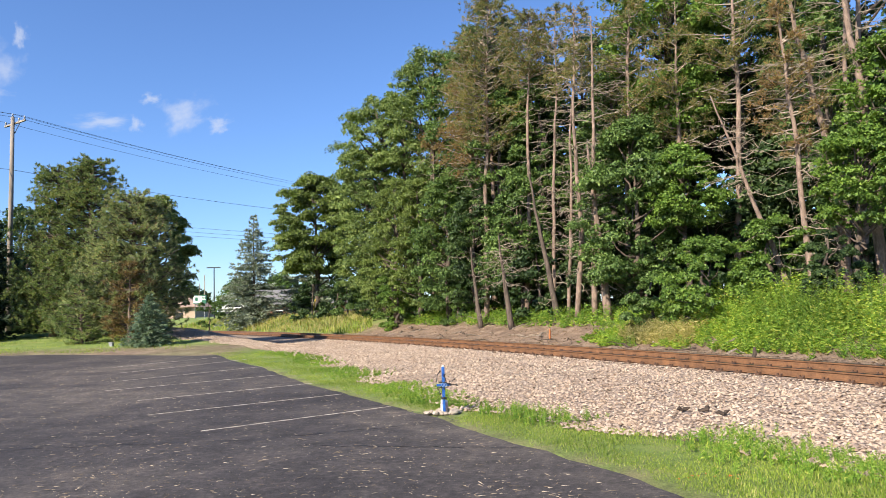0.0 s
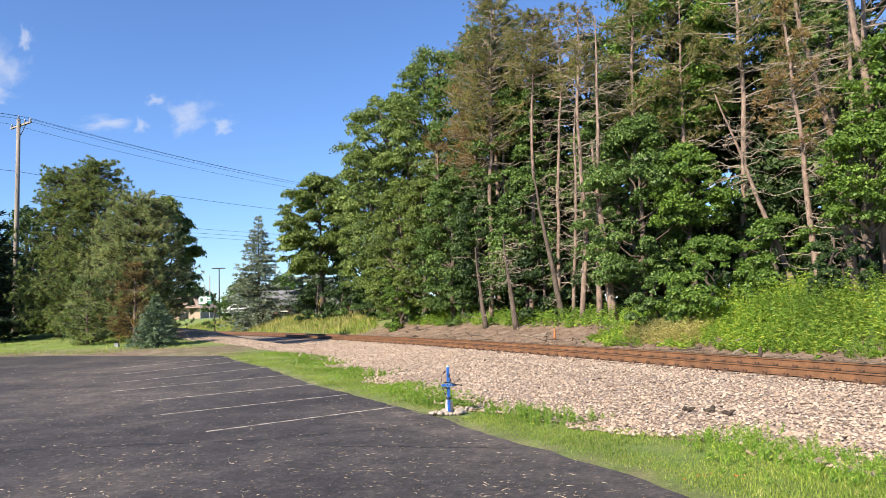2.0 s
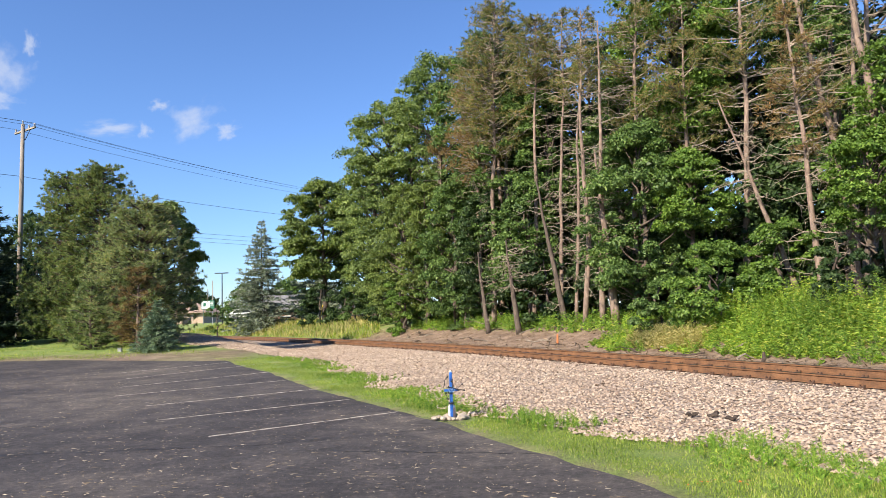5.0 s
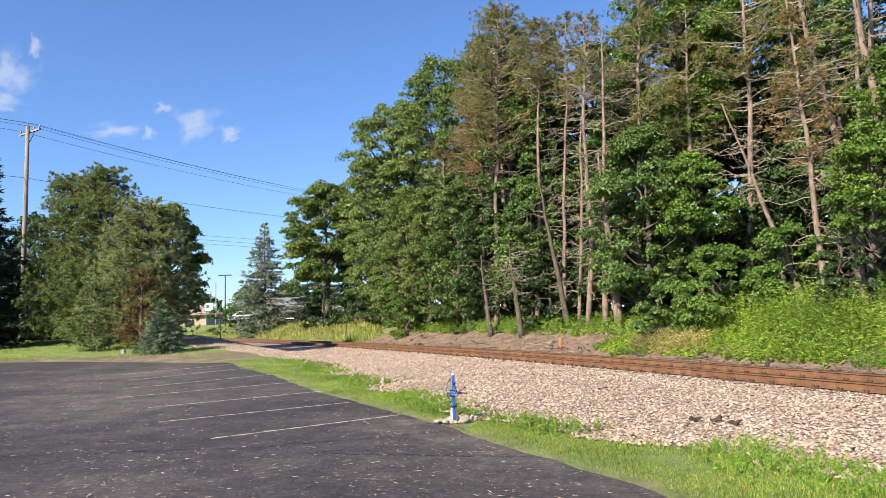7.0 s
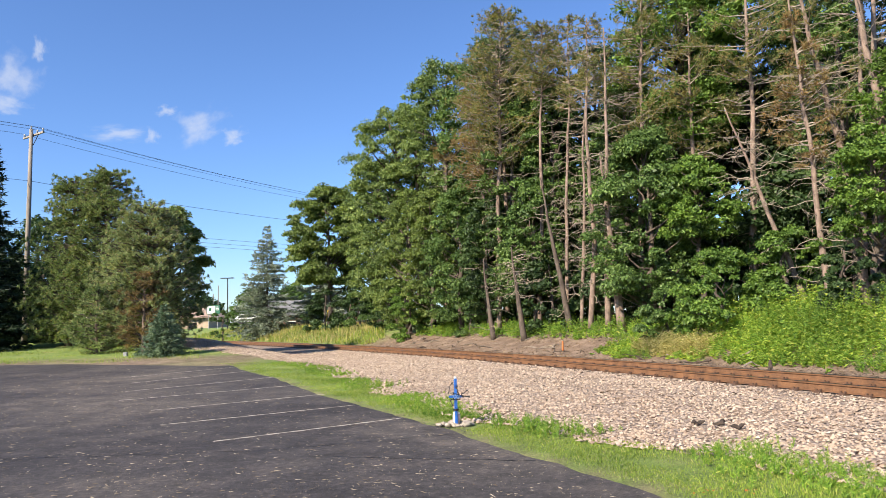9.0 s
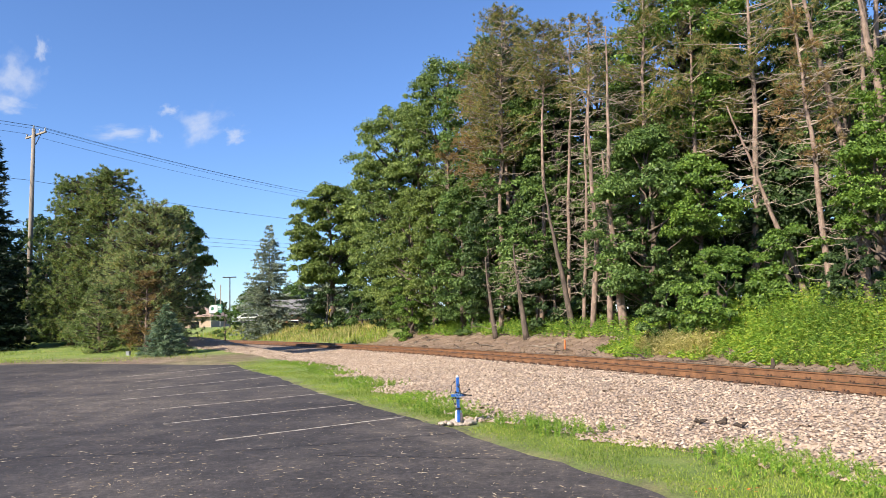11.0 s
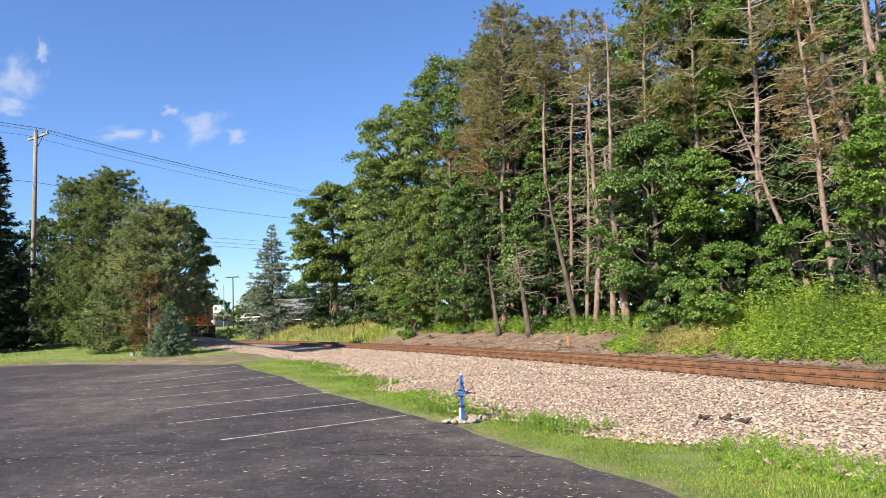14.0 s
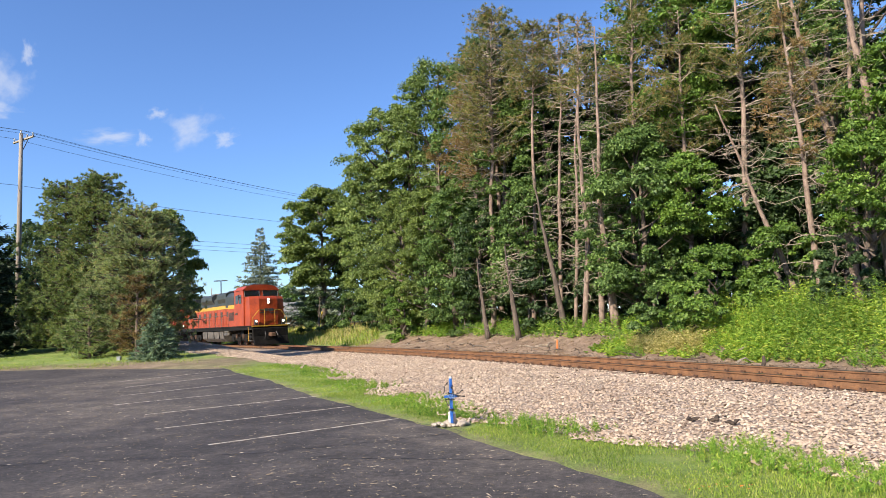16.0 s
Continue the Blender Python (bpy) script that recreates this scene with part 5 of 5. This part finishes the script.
    b.tube(((0, 0, -0.1), (0.02, 0, 0.42)), (0.05, 0.035), 6)
    ob = tagged(part("marker_stake", b.mesh("marker_stake", plain("orange_paint", (0.6, 0.14, 0.03), (0.75, 0.22, 0.06), 9, 0.7))), "faded orange marker stake on the bank", "stake")
    ob.location = (4.75, 31.0, float(ground_z(4.75, 31.0)))
    # fallen branches on the bank
    for i in range(46):
        yl = r.uniform(17, 44)
        px, py = (float(q) for q in at_track(yl, r.uniform(3.0, 5.6)))
        ln = r.uniform(0.5, 1.9)
        b = Build()
        b.tube(wobble_line(r, (-ln / 2, 0, 0), (ln / 2, 0, 0), 6, 0.06), np.linspace(r.uniform(0.02, 0.05), 0.008, 6), 5)
        ob = tagged(part("fallen_branch", b.mesh("fallen_branch", M_DEADWOOD if i % 3 else m_dark)), "dead fallen branch on the bare bank", "branch", "fallen branches")
        ob.matrix_basis = pose(px, py, float(ground_z(px, py)) + 0.05, 0, r.uniform(-8, 8), r.uniform(0, 180))


make_cross()


def make_bank_litter():
    r = np.random.default_rng(77)
    n = 9000
    x, y = at_track(8 + 45 * r.random(n), 2.0 + 3.6 * r.random(n))
    a = r.random(n) * 6.283
    ax = np.stack([np.cos(a), np.sin(a), r.normal(0, 0.25, n)], 1)
    sd = np.stack([-np.sin(a), np.cos(a), r.normal(0, 0.5, n)], 1)
    ln = 0.05 + 0.26 * r.random(n) ** 3
    c = np.stack([x, y, ground_z(x, y) + 0.03 + 0.03 * r.random(n)], 1)
    m = leafy("bark_litter", ((0.0, (0.07, 0.045, 0.03)), (0.6, (0.22, 0.15, 0.10)), (1.0, (0.42, 0.32, 0.23))), 0.9, 0.05)
    tagged(new("bark_litter", leaves_mesh("bark_litter", blades(c, unit(ax), unit(sd), ln, 0.02 + 0.035 * r.random(n), 0.3), m)), "bark chips and twigs on bare soil", "litter", kind="stuff")


make_bank_litter()


def make_odds():
    # small grey service box between the bush and the spruce
    box = tagged(new("service_box"), "small grey metal service box beside the spruce", "service box")
    box.location = (-15.2, 32.2, float(ground_z(-15.2, 32.2)))
    b = Build()
    b.box(-0.09, -0.08, 0.0, 0.09, 0.08, 0.17, 0.02)
    part("housing", b.mesh("housing", M_GREY), box)
    b = Build()
    b.box(-0.1, -0.09, 0.17, 0.1, 0.09, 0.19, 0.008)
    part("lid", b.mesh("lid", M_GREY), box)
    # orange leaves on the grass strip
    r = np.random.default_rng(8)
    n = 14
    x, y = 2.55 + r.normal(0, 0.16, n), 6.75 + r.normal(0, 0.07, n)
    a = r.random(n) * 6.283
    ax = np.stack([np.cos(a), np.sin(a), 0.2 + 0 * a], 1)
    sd = np.stack([-np.sin(a), np.cos(a), r.normal(0, 0.3, n)], 1)
    m = leafy("orange_leaf", ((0.0, (0.45, 0.14, 0.03)), (1.0, (0.65, 0.25, 0.06))), 0.7, 0.2)
    v = blades(np.stack([x, y, ground_z(x, y) + 0.04], 1), unit(ax), unit(sd), 0.035 + 0.02 * r.random(n), 0.02 + 0.01 * r.random(n))
    tagged(new("orange_leaves", leaves_mesh("orange_leaves", v, m)), "a few fallen orange leaves on the grass", "leaves", kind="stuff")


make_odds()


# ---------------------------------------------------------------- clouds
def make_clouds():
    m = bpy.data.materials.new("thin_cloud")
    m.use_nodes = True
    n, l = m.node_tree.nodes, m.node_tree.links
    n.remove(n["Principled BSDF"])
    co = n.new("ShaderNodeTexCoord")
    ln = n.new("ShaderNodeVectorMath")
    ln.operation = "LENGTH"
    oi = n.new("ShaderNodeObjectInfo")
    no = n.new("ShaderNodeTexNoise")
    no.noise_dimensions = "4D"
    no.inputs["Scale"].default_value, no.inputs["Detail"].default_value, no.inputs["Roughness"].default_value = 1.5, 6, 0.55
    l.new(oi.outputs["Random"], no.inputs["W"])
    l.new(co.outputs["Object"], ln.inputs[0])
    l.new(co.outputs["Object"], no.inputs["Vector"])
    ad = n.new("ShaderNodeMath")
    ad.operation = "MULTIPLY_ADD"
    l.new(no.outputs["Fac"], ad.inputs[0])
    ad.inputs[1].default_value = 2.2
    l.new(ln.outputs["Value"], ad.inputs[2])
    rp = n.new("ShaderNodeMapRange")
    rp.interpolation_type = "SMOOTHSTEP"
    l.new(ad.outputs[0], rp.inputs["Value"])
    for key, v in (("From Min", 2.0), ("From Max", 0.9), ("To Min", 0.0), ("To Max", 0.6)):
        rp.inputs[key].default_value = v
    em = n.new("ShaderNodeEmission")
    em.inputs["Color"].default_value, em.inputs["Strength"].default_value = (0.80, 0.86, 1.0, 1), 0.62
    tr = n.new("ShaderNodeBsdfTransparent")
    mx = n.new("ShaderNodeMixShader")
    l.new(rp.outputs[0], mx.inputs[0])
    l.new(tr.outputs[0], mx.inputs[1])
    l.new(em.outputs[0], mx.inputs[2])
    l.new(mx.outputs[0], n["Material Output"].inputs["Surface"])
    for d, w, h, roll in CLOUDS:
        g = np.linspace(-1, 1, 7)
        xs, ys = np.meshgrid(g, g)
        me = grid_mesh("cloud", xs, ys, -0.1 * (xs ** 2 + ys ** 2), m)
        ob = tagged(new("cloud", me), "small wispy white cloud in blue sky", "cloud", "clouds", "structure")
        p = Vector(EYE) + Vector(d) * 2300
        ob.matrix_world = look(p, EYE, roll) @ Matrix.Diagonal((w * 0.8, h * 0.8, 60, 1))


CLOUDS = (((-0.521, 0.797, 0.303), 100, 120, 20), ((-0.526, 0.803, 0.272), 80, 48, 0), ((-0.4259, 0.8688, 0.2526), 125, 40, -4), ((-0.3881, 0.8867, 0.2514), 34, 40, 0),
          ((-0.330, 0.905, 0.268), 125, 85, -30), ((-0.291, 0.922, 0.257), 60, 45, -20), ((-0.4902, 0.8033, 0.3383), 30, 55, 0), ((-0.37, 0.885, 0.285), 45, 30, 0))
make_clouds()


# ---------------------------------------------------------------- locomotives
M_ORANGE = plain("weathered_orange_paint", (0.22, 0.028, 0.006), (0.40, 0.058, 0.011), 1.3, 0.42, 0, 0.1)
M_DARKPAINT = plain("sooty_dark_green_paint", (0.018, 0.022, 0.02), (0.05, 0.055, 0.05), 1.5, 0.5, 0, 0.15)
M_STRIPE = plain("yellow_stripe_paint", (0.42, 0.22, 0.02), (0.60, 0.34, 0.035), 2, 0.45, 0, 0.1)
M_GRIME = plain("grimy_grey_steel", (0.045, 0.04, 0.035), (0.15, 0.13, 0.11), 2.5, 0.7, 0, 0.3)
# black paint; the shade under the body is put into this colour too
M_UNDER_SHADED = plain("black_shaded_underframe", (0.006, 0.006, 0.006), (0.02, 0.018, 0.016), 3, 0.7, 0, 0.4)
# specular cut so that these parts stay as dark as in shade
M_UNDER_SHADED.node_tree.nodes["Principled BSDF"].inputs["Specular IOR Level"].default_value = 0.08
m_lamp, ln_, ll_, lb_ = material("lit_headlight", 0.2)
lb_.inputs["Emission Color"].default_value, lb_.inputs["Emission Strength"].default_value = (1.0, 0.86, 0.62, 1), 5.0
M_LIT = m_lamp
WHEEL_R = 0.53
AXLES = (-2.55, -4.2, -5.85, -16.75, -18.4, -20.05)


def make_locomotive():
    loco = tagged(new("locomotive"), "orange and black diesel freight locomotive with lit headlights", "locomotive", "locomotives of the train")

    def piece(name, build, mats, parent=None, label="", sm=False):
        return part(name, build.mesh(name, *mats, smooth=sm), parent or loco, label)

    b = Build()
    b.box(-22.0, -1.5, 1.28, -0.75, 1.5, 1.62, 0.03)
    piece("underframe", b, (M_UNDER_SHADED,))
    for s in (-1, 1):
        b = Build()
        b.box(-21.9, min(s * 1.5, s * 1.53), 1.50, -0.9, max(s * 1.5, s * 1.53), 1.60)
        piece("sill_stripe", b, (M_UNDER_SHADED,), label="black deck edge")
    b = Build()
    b.box(-0.75, -1.5, 1.52, -0.70, 1.5, 1.60)
    piece("front_stripe", b, (M_STRIPE,), label="yellow stripe across the front deck")
    # pilot, plough, coupler, steps
    b = Build()
    b.box(-0.85, -1.45, 0.55, -0.62, 1.45, 1.40, 0.05)
    pilot = piece("pilot", b, (M_UNDER_SHADED,))
    b = Build()
    b.prism(((-0.62, 0.12), (-0.32, 0.10), (-0.55, 0.75), (-0.75, 0.75)), -1.4, 1.4, axis="y")
    piece("plow", b, (M_UNDER_SHADED,), pilot)
    b = Build()
    b.box(-0.62, -0.2, 0.72, 0.0, 0.2, 1.02, 0.06)
    piece("coupler", b, (M_RUSTDARK,), pilot)
    for s in (-1, 1):
        for i in range(4):
            b = Build()
            b.box(-1.5, s * 1.38 - 0.12, 0.42 + 0.29 * i, -0.86, s * 1.38 + 0.12, 0.46 + 0.29 * i)
            piece("step", b, (M_GRIME,), pilot)
        b = Build()
        b.tube(((-1.52, s * 1.5, 0.4), (-1.52, s * 1.5, 1.6)), (0.03, 0.03), 6)
        piece("step_rail", b, (M_STRIPE,), pilot)
        b = Build()
        b.tube(((-0.6, s * 0.45, 1.1), (-0.35, s * 0.5, 0.8), (-0.45, s * 0.55, 0.55)), (0.035, 0.035, 0.03), 6)
        piece("air_hose", b, (M_BLACK,), pilot)
    # nose: sloped front and chamfered corners
    b = Build()
    lo = [(-2.6, -1.42), (-1.35, -1.42), (-0.98, -0.75), (-0.98, 0.75), (-1.35, 1.42), (-2.6, 1.42)]
    hi = [(-2.6, -1.36), (-1.75, -1.36), (-1.35, -0.72), (-1.35, 0.72), (-1.75, 1.36), (-2.6, 1.36)]
    verts = [(x, y, 1.62) for x, y in lo] + [(x * 0.995 - 0.06, y, 3.72) for x, y in lo] + [(x, y, 3.95) for x, y in hi]
    faces = [(r * 6 + i, r * 6 + (i + 1) % 6, r * 6 + 6 + (i + 1) % 6, r * 6 + 6 + i) for r in (0, 1) for i in range(6)] + [tuple(range(6))[::-1], tuple(range(12, 18))]
    b.add(verts, faces)
    nose = piece("nose", b, (M_ORANGE,))
    b = Build()
    b.box(-1.05, -0.36, 1.68, -0.99, 0.36, 2.9)
    piece("nose_door", b, (M_ORANGE,), nose)
    # emblem on the nose as plain dark shapes
    for y0, y1, z0, z1 in ((-0.74, -0.42, 2.78, 2.88), (-0.38, -0.08, 2.72, 2.94), (0.0, 0.38, 2.72, 2.94), (0.42, 0.74, 2.78, 2.88), (-0.74, -0.2, 2.58, 2.64), (0.1, 0.74, 2.58, 2.64)):
        b = Build()
        b.box(-1.0, y0, z0, -0.945 + 0.0, y1, z1)
        piece("emblem", b, (M_DARKPAINT,), nose, "dark emblem bar")
    # cab
    b = Build()
    section = [(-4.95, 1.62), (-2.62, 1.62), (-2.56, 3.9), (-2.72, 4.55), (-3.1, 4.62), (-4.95, 4.62)]
    b.prism([(x, z) for x, z in section], -1.5, 1.5, axis="y")
    cab = piece("cab", b, (M_ORANGE,))
    b = Build()
    b.prism(((-1.56, 4.50), (1.56, 4.50), (1.2, 4.84), (0.6, 4.96), (-0.6, 4.96), (-1.2, 4.84)), -5.0, -2.62)
    piece("cab_roof", b, (M_ORANGE,), cab)
    b = Build()
    b.box(-4.5, -0.5, 4.9, -3.4, 0.5, 5.08, 0.06)
    piece("air_conditioner", b, (M_DARKPAINT,), cab)
    for s in (-1, 1):
        b = Build()
        y0, y1 = sorted((s * 0.16, s * 1.40))
        b.add([(-2.54, y0, 4.0), (-2.54, y1, 4.0), (-2.65, y1, 4.44), (-2.65, y0, 4.44), (-2.62, y0, 4.0), (-2.62, y1, 4.0), (-2.73, y1, 4.44), (-2.73, y0, 4.44)],
              [(0, 1, 2, 3), (4, 5, 6, 7), (0, 1, 5, 4), (1, 2, 6, 5), (2, 3, 7, 6), (3, 0, 4, 7)])
        ws = piece("windscreen", b, (M_GLASS,), cab, "dark windscreen pane")
        b = Build()
        for p, q in (((-2.54, y0, 3.98), (-2.54, y1, 3.98)), ((-2.66, y0, 4.46), (-2.66, y1, 4.46)), ((-2.54, y0, 3.98), (-2.66, y0, 4.46)), ((-2.54, y1, 3.98), (-2.66, y1, 4.46))):
            b.tube((p, q), (0.028, 0.028), 6)
        piece("gasket", b, (M_BLACK,), ws)
        for x0, x1 in ((-3.75, -3.1), (-4.6, -3.9)):
            b = Build()
            b.box(x0, min(s * 1.49, s * 1.515), 3.45, x1, max(s * 1.49, s * 1.515), 4.15)
            piece("side_window", b, (M_GLASS,), cab, "dark side window")
        b = Build()
        b.tube(((-3.0, s * 1.5, 3.9), (-2.9, s * 1.78, 3.95)), (0.02, 0.02), 5)
        b.box(-2.95, s * 1.78 - 0.03, 3.75, -2.88, s * 1.78 + 0.03, 4.15)
        piece("mirror", b, (M_BLACK,), cab)
        b = Build()
        b.box(-4.7, min(s * 1.5, s * 1.52), 2.55, -4.1, max(s * 1.5, s * 1.52), 2.7)
        piece("number_bar", b, (M_DARKPAINT,), cab, "dark bar of lettering")
    # lights: two stacked on the nose, two by the deck
    for z in (3.42, 3.66):
        b = Build()
        b.tube(((-1.3, 0, z), (-0.98, 0, z)), (0.13, 0.13), 12)
        h = piece("headlight_case", b, (M_BLACK,), nose)
        b = Build()
        b.tube(((-0.985, 0, z), (-0.965, 0, z)), (0.085, 0.085), 12)
        piece("headlight", b, (M_LIT,), h, "lit white headlight")
    for s in (-1, 1):
        b = Build()
        b.box(-0.95, s * 1.12 - 0.14, 1.64, -0.72, s * 1.12 + 0.14, 2.08, 0.03)
        h = piece("ditch_light_case", b, (M_BLACK,))
        b = Build()
        b.tube(((-0.725, s * 1.12, 1.94), (-0.70, s * 1.12, 1.94)), (0.085, 0.085), 12)
        piece("ditch_light", b, (M_LIT,), h, "lit white ditch light")
        # front handrails
        b = Build()
        b.tube(((-0.72, s * 0.42, 1.6), (-0.72, s * 0.42, 2.82), (-0.74, s * 0.9, 2.82), (-0.8, s * 1.42, 2.2), (-0.8, s * 1.42, 1.6)), (0.026,) * 5, 6)
        piece("front_handrail", b, (M_STRIPE,), label="yellow front handrail")
    # long hood
    b = Build()
    b.box(-21.6, -1.02, 1.62, -6.6, 1.02, 3.25)
    piece("hood_side", b, (M_ORANGE,))
    b = Build()
    b.box(-6.6, -1.48, 1.62, -4.95, 1.48, 3.2)
    piece("electrical_cabinet", b, (M_ORANGE,))
    for s in (-1, 1):
        b = Build()
        b.box(-21.6, min(s * 1.02, s * 1.05), 3.2, -6.6, max(s * 1.02, s * 1.05), 3.5)
        piece("hood_stripe", b, (M_STRIPE,), label="yellow stripe along the hood")
        b = Build()
        b.box(-6.6, min(s * 1.48, s * 1.50), 3.1, -4.95, max(s * 1.48, s * 1.50), 3.42)
        piece("cabinet_stripe", b, (M_STRIPE,), label="yellow stripe on the cabinet")
        for i in range(16):
            b = Build()
            x = -20.9 + 0.88 * i
            b.box(x, min(s * 1.02, s * 1.045), 1.8, x + 0.76, max(s * 1.02, s * 1.045), 3.1, 0.01)
            d = piece("hood_door", b, (M_ORANGE,))
            if i % 2 == 0:
                b = Build()
                b.box(x + 0.1, min(s * 1.045, s * 1.06), 2.5, x + 0.66, max(s * 1.045, s * 1.06), 2.95)
                piece("louver", b, (M_DARKPAINT,), d)
        b = Build()
        for k in range(7):
            b.box(-6.4 + k * 0.2, min(s * 1.48, s * 1.5), 2.1, -6.3 + k * 0.2, max(s * 1.48, s * 1.5), 2.8)
        piece("grille", b, (M_DARKPAINT,))
        # walkway rail
        b = Build()
        b.tube(((-21.6, s * 1.46, 2.6), (-6.7, s * 1.46, 2.6)), (0.024, 0.024), 6)
        rail = piece("walkway_rail", b, (M_GRIME,))
        for i in range(9):
            b = Build()
            b.tube(((-21.5 + 1.84 * i, s * 1.46, 1.6), (-21.5 + 1.84 * i, s * 1.46, 2.6)), (0.022, 0.022), 6)
            piece("stanchion", b, (M_GRIME,), rail)
    b = Build()
    b.prism(((-1.02, 3.3), (1.02, 3.3), (1.02, 4.1), (0.7, 4.45), (-0.7, 4.45), (-1.02, 4.1)), -21.6, -6.6)
    b.prism(((-1.48, 3.25), (1.48, 3.25), (1.48, 4.15), (1.1, 4.5), (-1.1, 4.5), (-1.48, 4.15)), -7.4, -4.95)
    roof = piece("hood_roof", b, (M_DARKPAINT,))
    for x0, x1, w, z in ((-21.4, -17.0, 1.45, 4.72), (-15.8, -12.2, 1.25, 4.62), (-10.9, -8.2, 1.2, 4.66)):
        b = Build()
        b.prism(((-1.0, 3.7), (1.0, 3.7), (w, 4.1), (w, z - 0.2), (w - 0.25, z), (0.25 - w, z), (-w, z - 0.2), (-w, 4.1)), x0, x1)
        piece("radiator_housing", b, (M_DARKPAINT,), roof)
    for x in (-20.3, -18.2, -14.6, -13.3):
        b = Build()
        b.tube(((x, 0, 4.6), (x, 0, 4.78)), (0.6, 0.6), 18)
        piece("roof_fan", b, (M_GRIME,), roof)
    b = Build()
    b.box(-10.4, -0.3, 4.4, -9.2, 0.3, 4.85, 0.05)
    piece("exhaust_stack", b, (M_BLACK,), roof)
    b = Build()
    b.tube(((-5.6, 0.2, 4.5), (-5.6, 0.2, 4.72), (-5.1, 0.2, 4.72)), (0.05, 0.05, 0.09), 8)
    piece("horn", b, (M_GRIME,), roof)
    # fuel tank
    b = Build()
    b.prism(((-1.05, 0.32), (1.05, 0.32), (1.42, 0.62), (1.46, 1.2), (1.2, 1.3), (-1.2, 1.3), (-1.46, 1.2), (-1.42, 0.62)), -14.6, -8.2)
    tank = piece("fuel_tank", b, (M_GRIME,), label="grimy grey fuel tank")
    for x in (-13.0, -11.0, -9.4):
        b = Build()
        b.prism(((-1.48, 0.6), (1.48, 0.6), (1.49, 1.2), (-1.49, 1.2)), x, x + 0.06)
        piece("tank_strap", b, (M_UNDER_SHADED,), tank)
    for s in (-1, 1):
        for z in (0.95, 1.2):
            b = Build()
            b.tube(((-8.0, s * 1.3, z), (-6.9, s * 1.3, z)), (0.16, 0.16), 10)
            piece("air_tank", b, (M_GRIME,), sm=True)
    # trucks with their wheelsets
    for k in (0, 1):
        mid = (AXLES[1], AXLES[4])[k]
        b = Build()
        for s in (-1, 1):
            b.prism(((mid - 2.5, 0.62), (mid - 2.3, 0.95), (mid - 0.9, 0.95), (mid - 0.6, 0.7), (mid + 0.6, 0.7), (mid + 0.9, 0.95), (mid + 2.3, 0.95), (mid + 2.5, 0.62), (mid + 2.2, 0.45), (mid - 2.2, 0.45)), s * 1.08, s * 1.22, axis="y")
        b.box(mid - 2.3, -1.1, 0.7, mid - 2.1, 1.1, 0.9)
        b.box(mid + 2.1, -1.1, 0.7, mid + 2.3, 1.1, 0.9)
        b.box(mid - 0.4, -1.1, 0.7, mid + 0.4, 1.1, 1.28)
        truck = piece("truck_frame", b, (M_UNDER_SHADED,), label="truck frame coloured black for the shade under the body")
        for s in (-1, 1):
            for dx in (-1.65, 0, 1.65):
                b = Build()
                b.box(mid + dx - 0.2, s * 1.25 - 0.08, 0.36, mid + dx + 0.2, s * 1.25 + 0.08, 0.74, 0.03)
                piece("journal_box", b, (M_UNDER_SHADED,), truck)
            for dx in (-0.85, 0.85):
                b = Build()
                for q in range(5):
                    b.tube(((mid + dx, s * 1.25, 0.62 + 0.07 * q), (mid + dx, s * 1.25, 0.66 + 0.07 * q)), (0.12, 0.12), 10)
                piece("spring", b, (M_RUSTDARK,), truck)
    sets = []
    for x in AXLES:
        b = Build()
        b.tube(((0, -0.95, 0), (0, 0.95, 0)), (0.1, 0.1), 8)
        for s in (-1, 1):
            b.tube(((0, s * 0.68, 0), (0, s * 0.705, 0), (0, s * 0.82, 0)), (WHEEL_R + 0.025, WHEEL_R, WHEEL_R - 0.01), 24)
            b.tube(((0, s * 0.82, 0), (0, s * 0.9, 0)), (0.16, 0.12), 10)
            for q in range(5):
                w = q / 5 * 6.283
                b.tube(((0.3 * math.cos(w), s * 0.81, 0.3 * math.sin(w)), (0.3 * math.cos(w), s * 0.835, 0.3 * math.sin(w))), (0.06, 0.06), 6)
        ob = piece("wheelset", b, (M_RUSTDARK,))
        ob.location = (x, 0, WHEEL_R)
        sets.append(ob)
    return loco


LOCO = make_locomotive()
LOCO_2 = copy_thing(LOCO, pose(0, 0, 0))
LOCO_2["label"] = "second orange and black diesel locomotive coupled behind the first"


# ---------------------------------------------------------------- what moves
SPEED, START = 12.129, 319.3


def train_pose(s):
    """A locomotive whose front stands at s on the line, heading towards the line's start."""
    a, b = (Vector((*track_point(s + k), RAIL_Z + CANT / 2)) for k in (4.2, 18.4))
    d = (a - b).normalized()
    m = Matrix.Translation(a) @ d.to_track_quat("X", "Z").to_matrix().to_4x4()
    return m @ pose(0, 0, 0, math.degrees(math.atan2(CANT, 1.505)), 0, 0) @ Matrix.Translation((4.2, 0, 0))


def motions():
    for loco, behind in ((LOCO, 0.0), (LOCO_2, 22.7)):
        loco.scale = (1.03, 1.03, 1.03)
        walk(loco, [(k * 0.25, train_pose(START - SPEED * k * 0.25 + behind)) for k in range(65)])
        rows = [k / 15 for k in range(241)]
        for ob in loco.children:
            if ob.name.startswith("wheelset"):
                p = ob.location.copy()
                walk(ob, [(t, Matrix.Translation(p) @ Matrix.Rotation(SPEED * t / WHEEL_R, 4, "Y")) for t in rows])


motions()
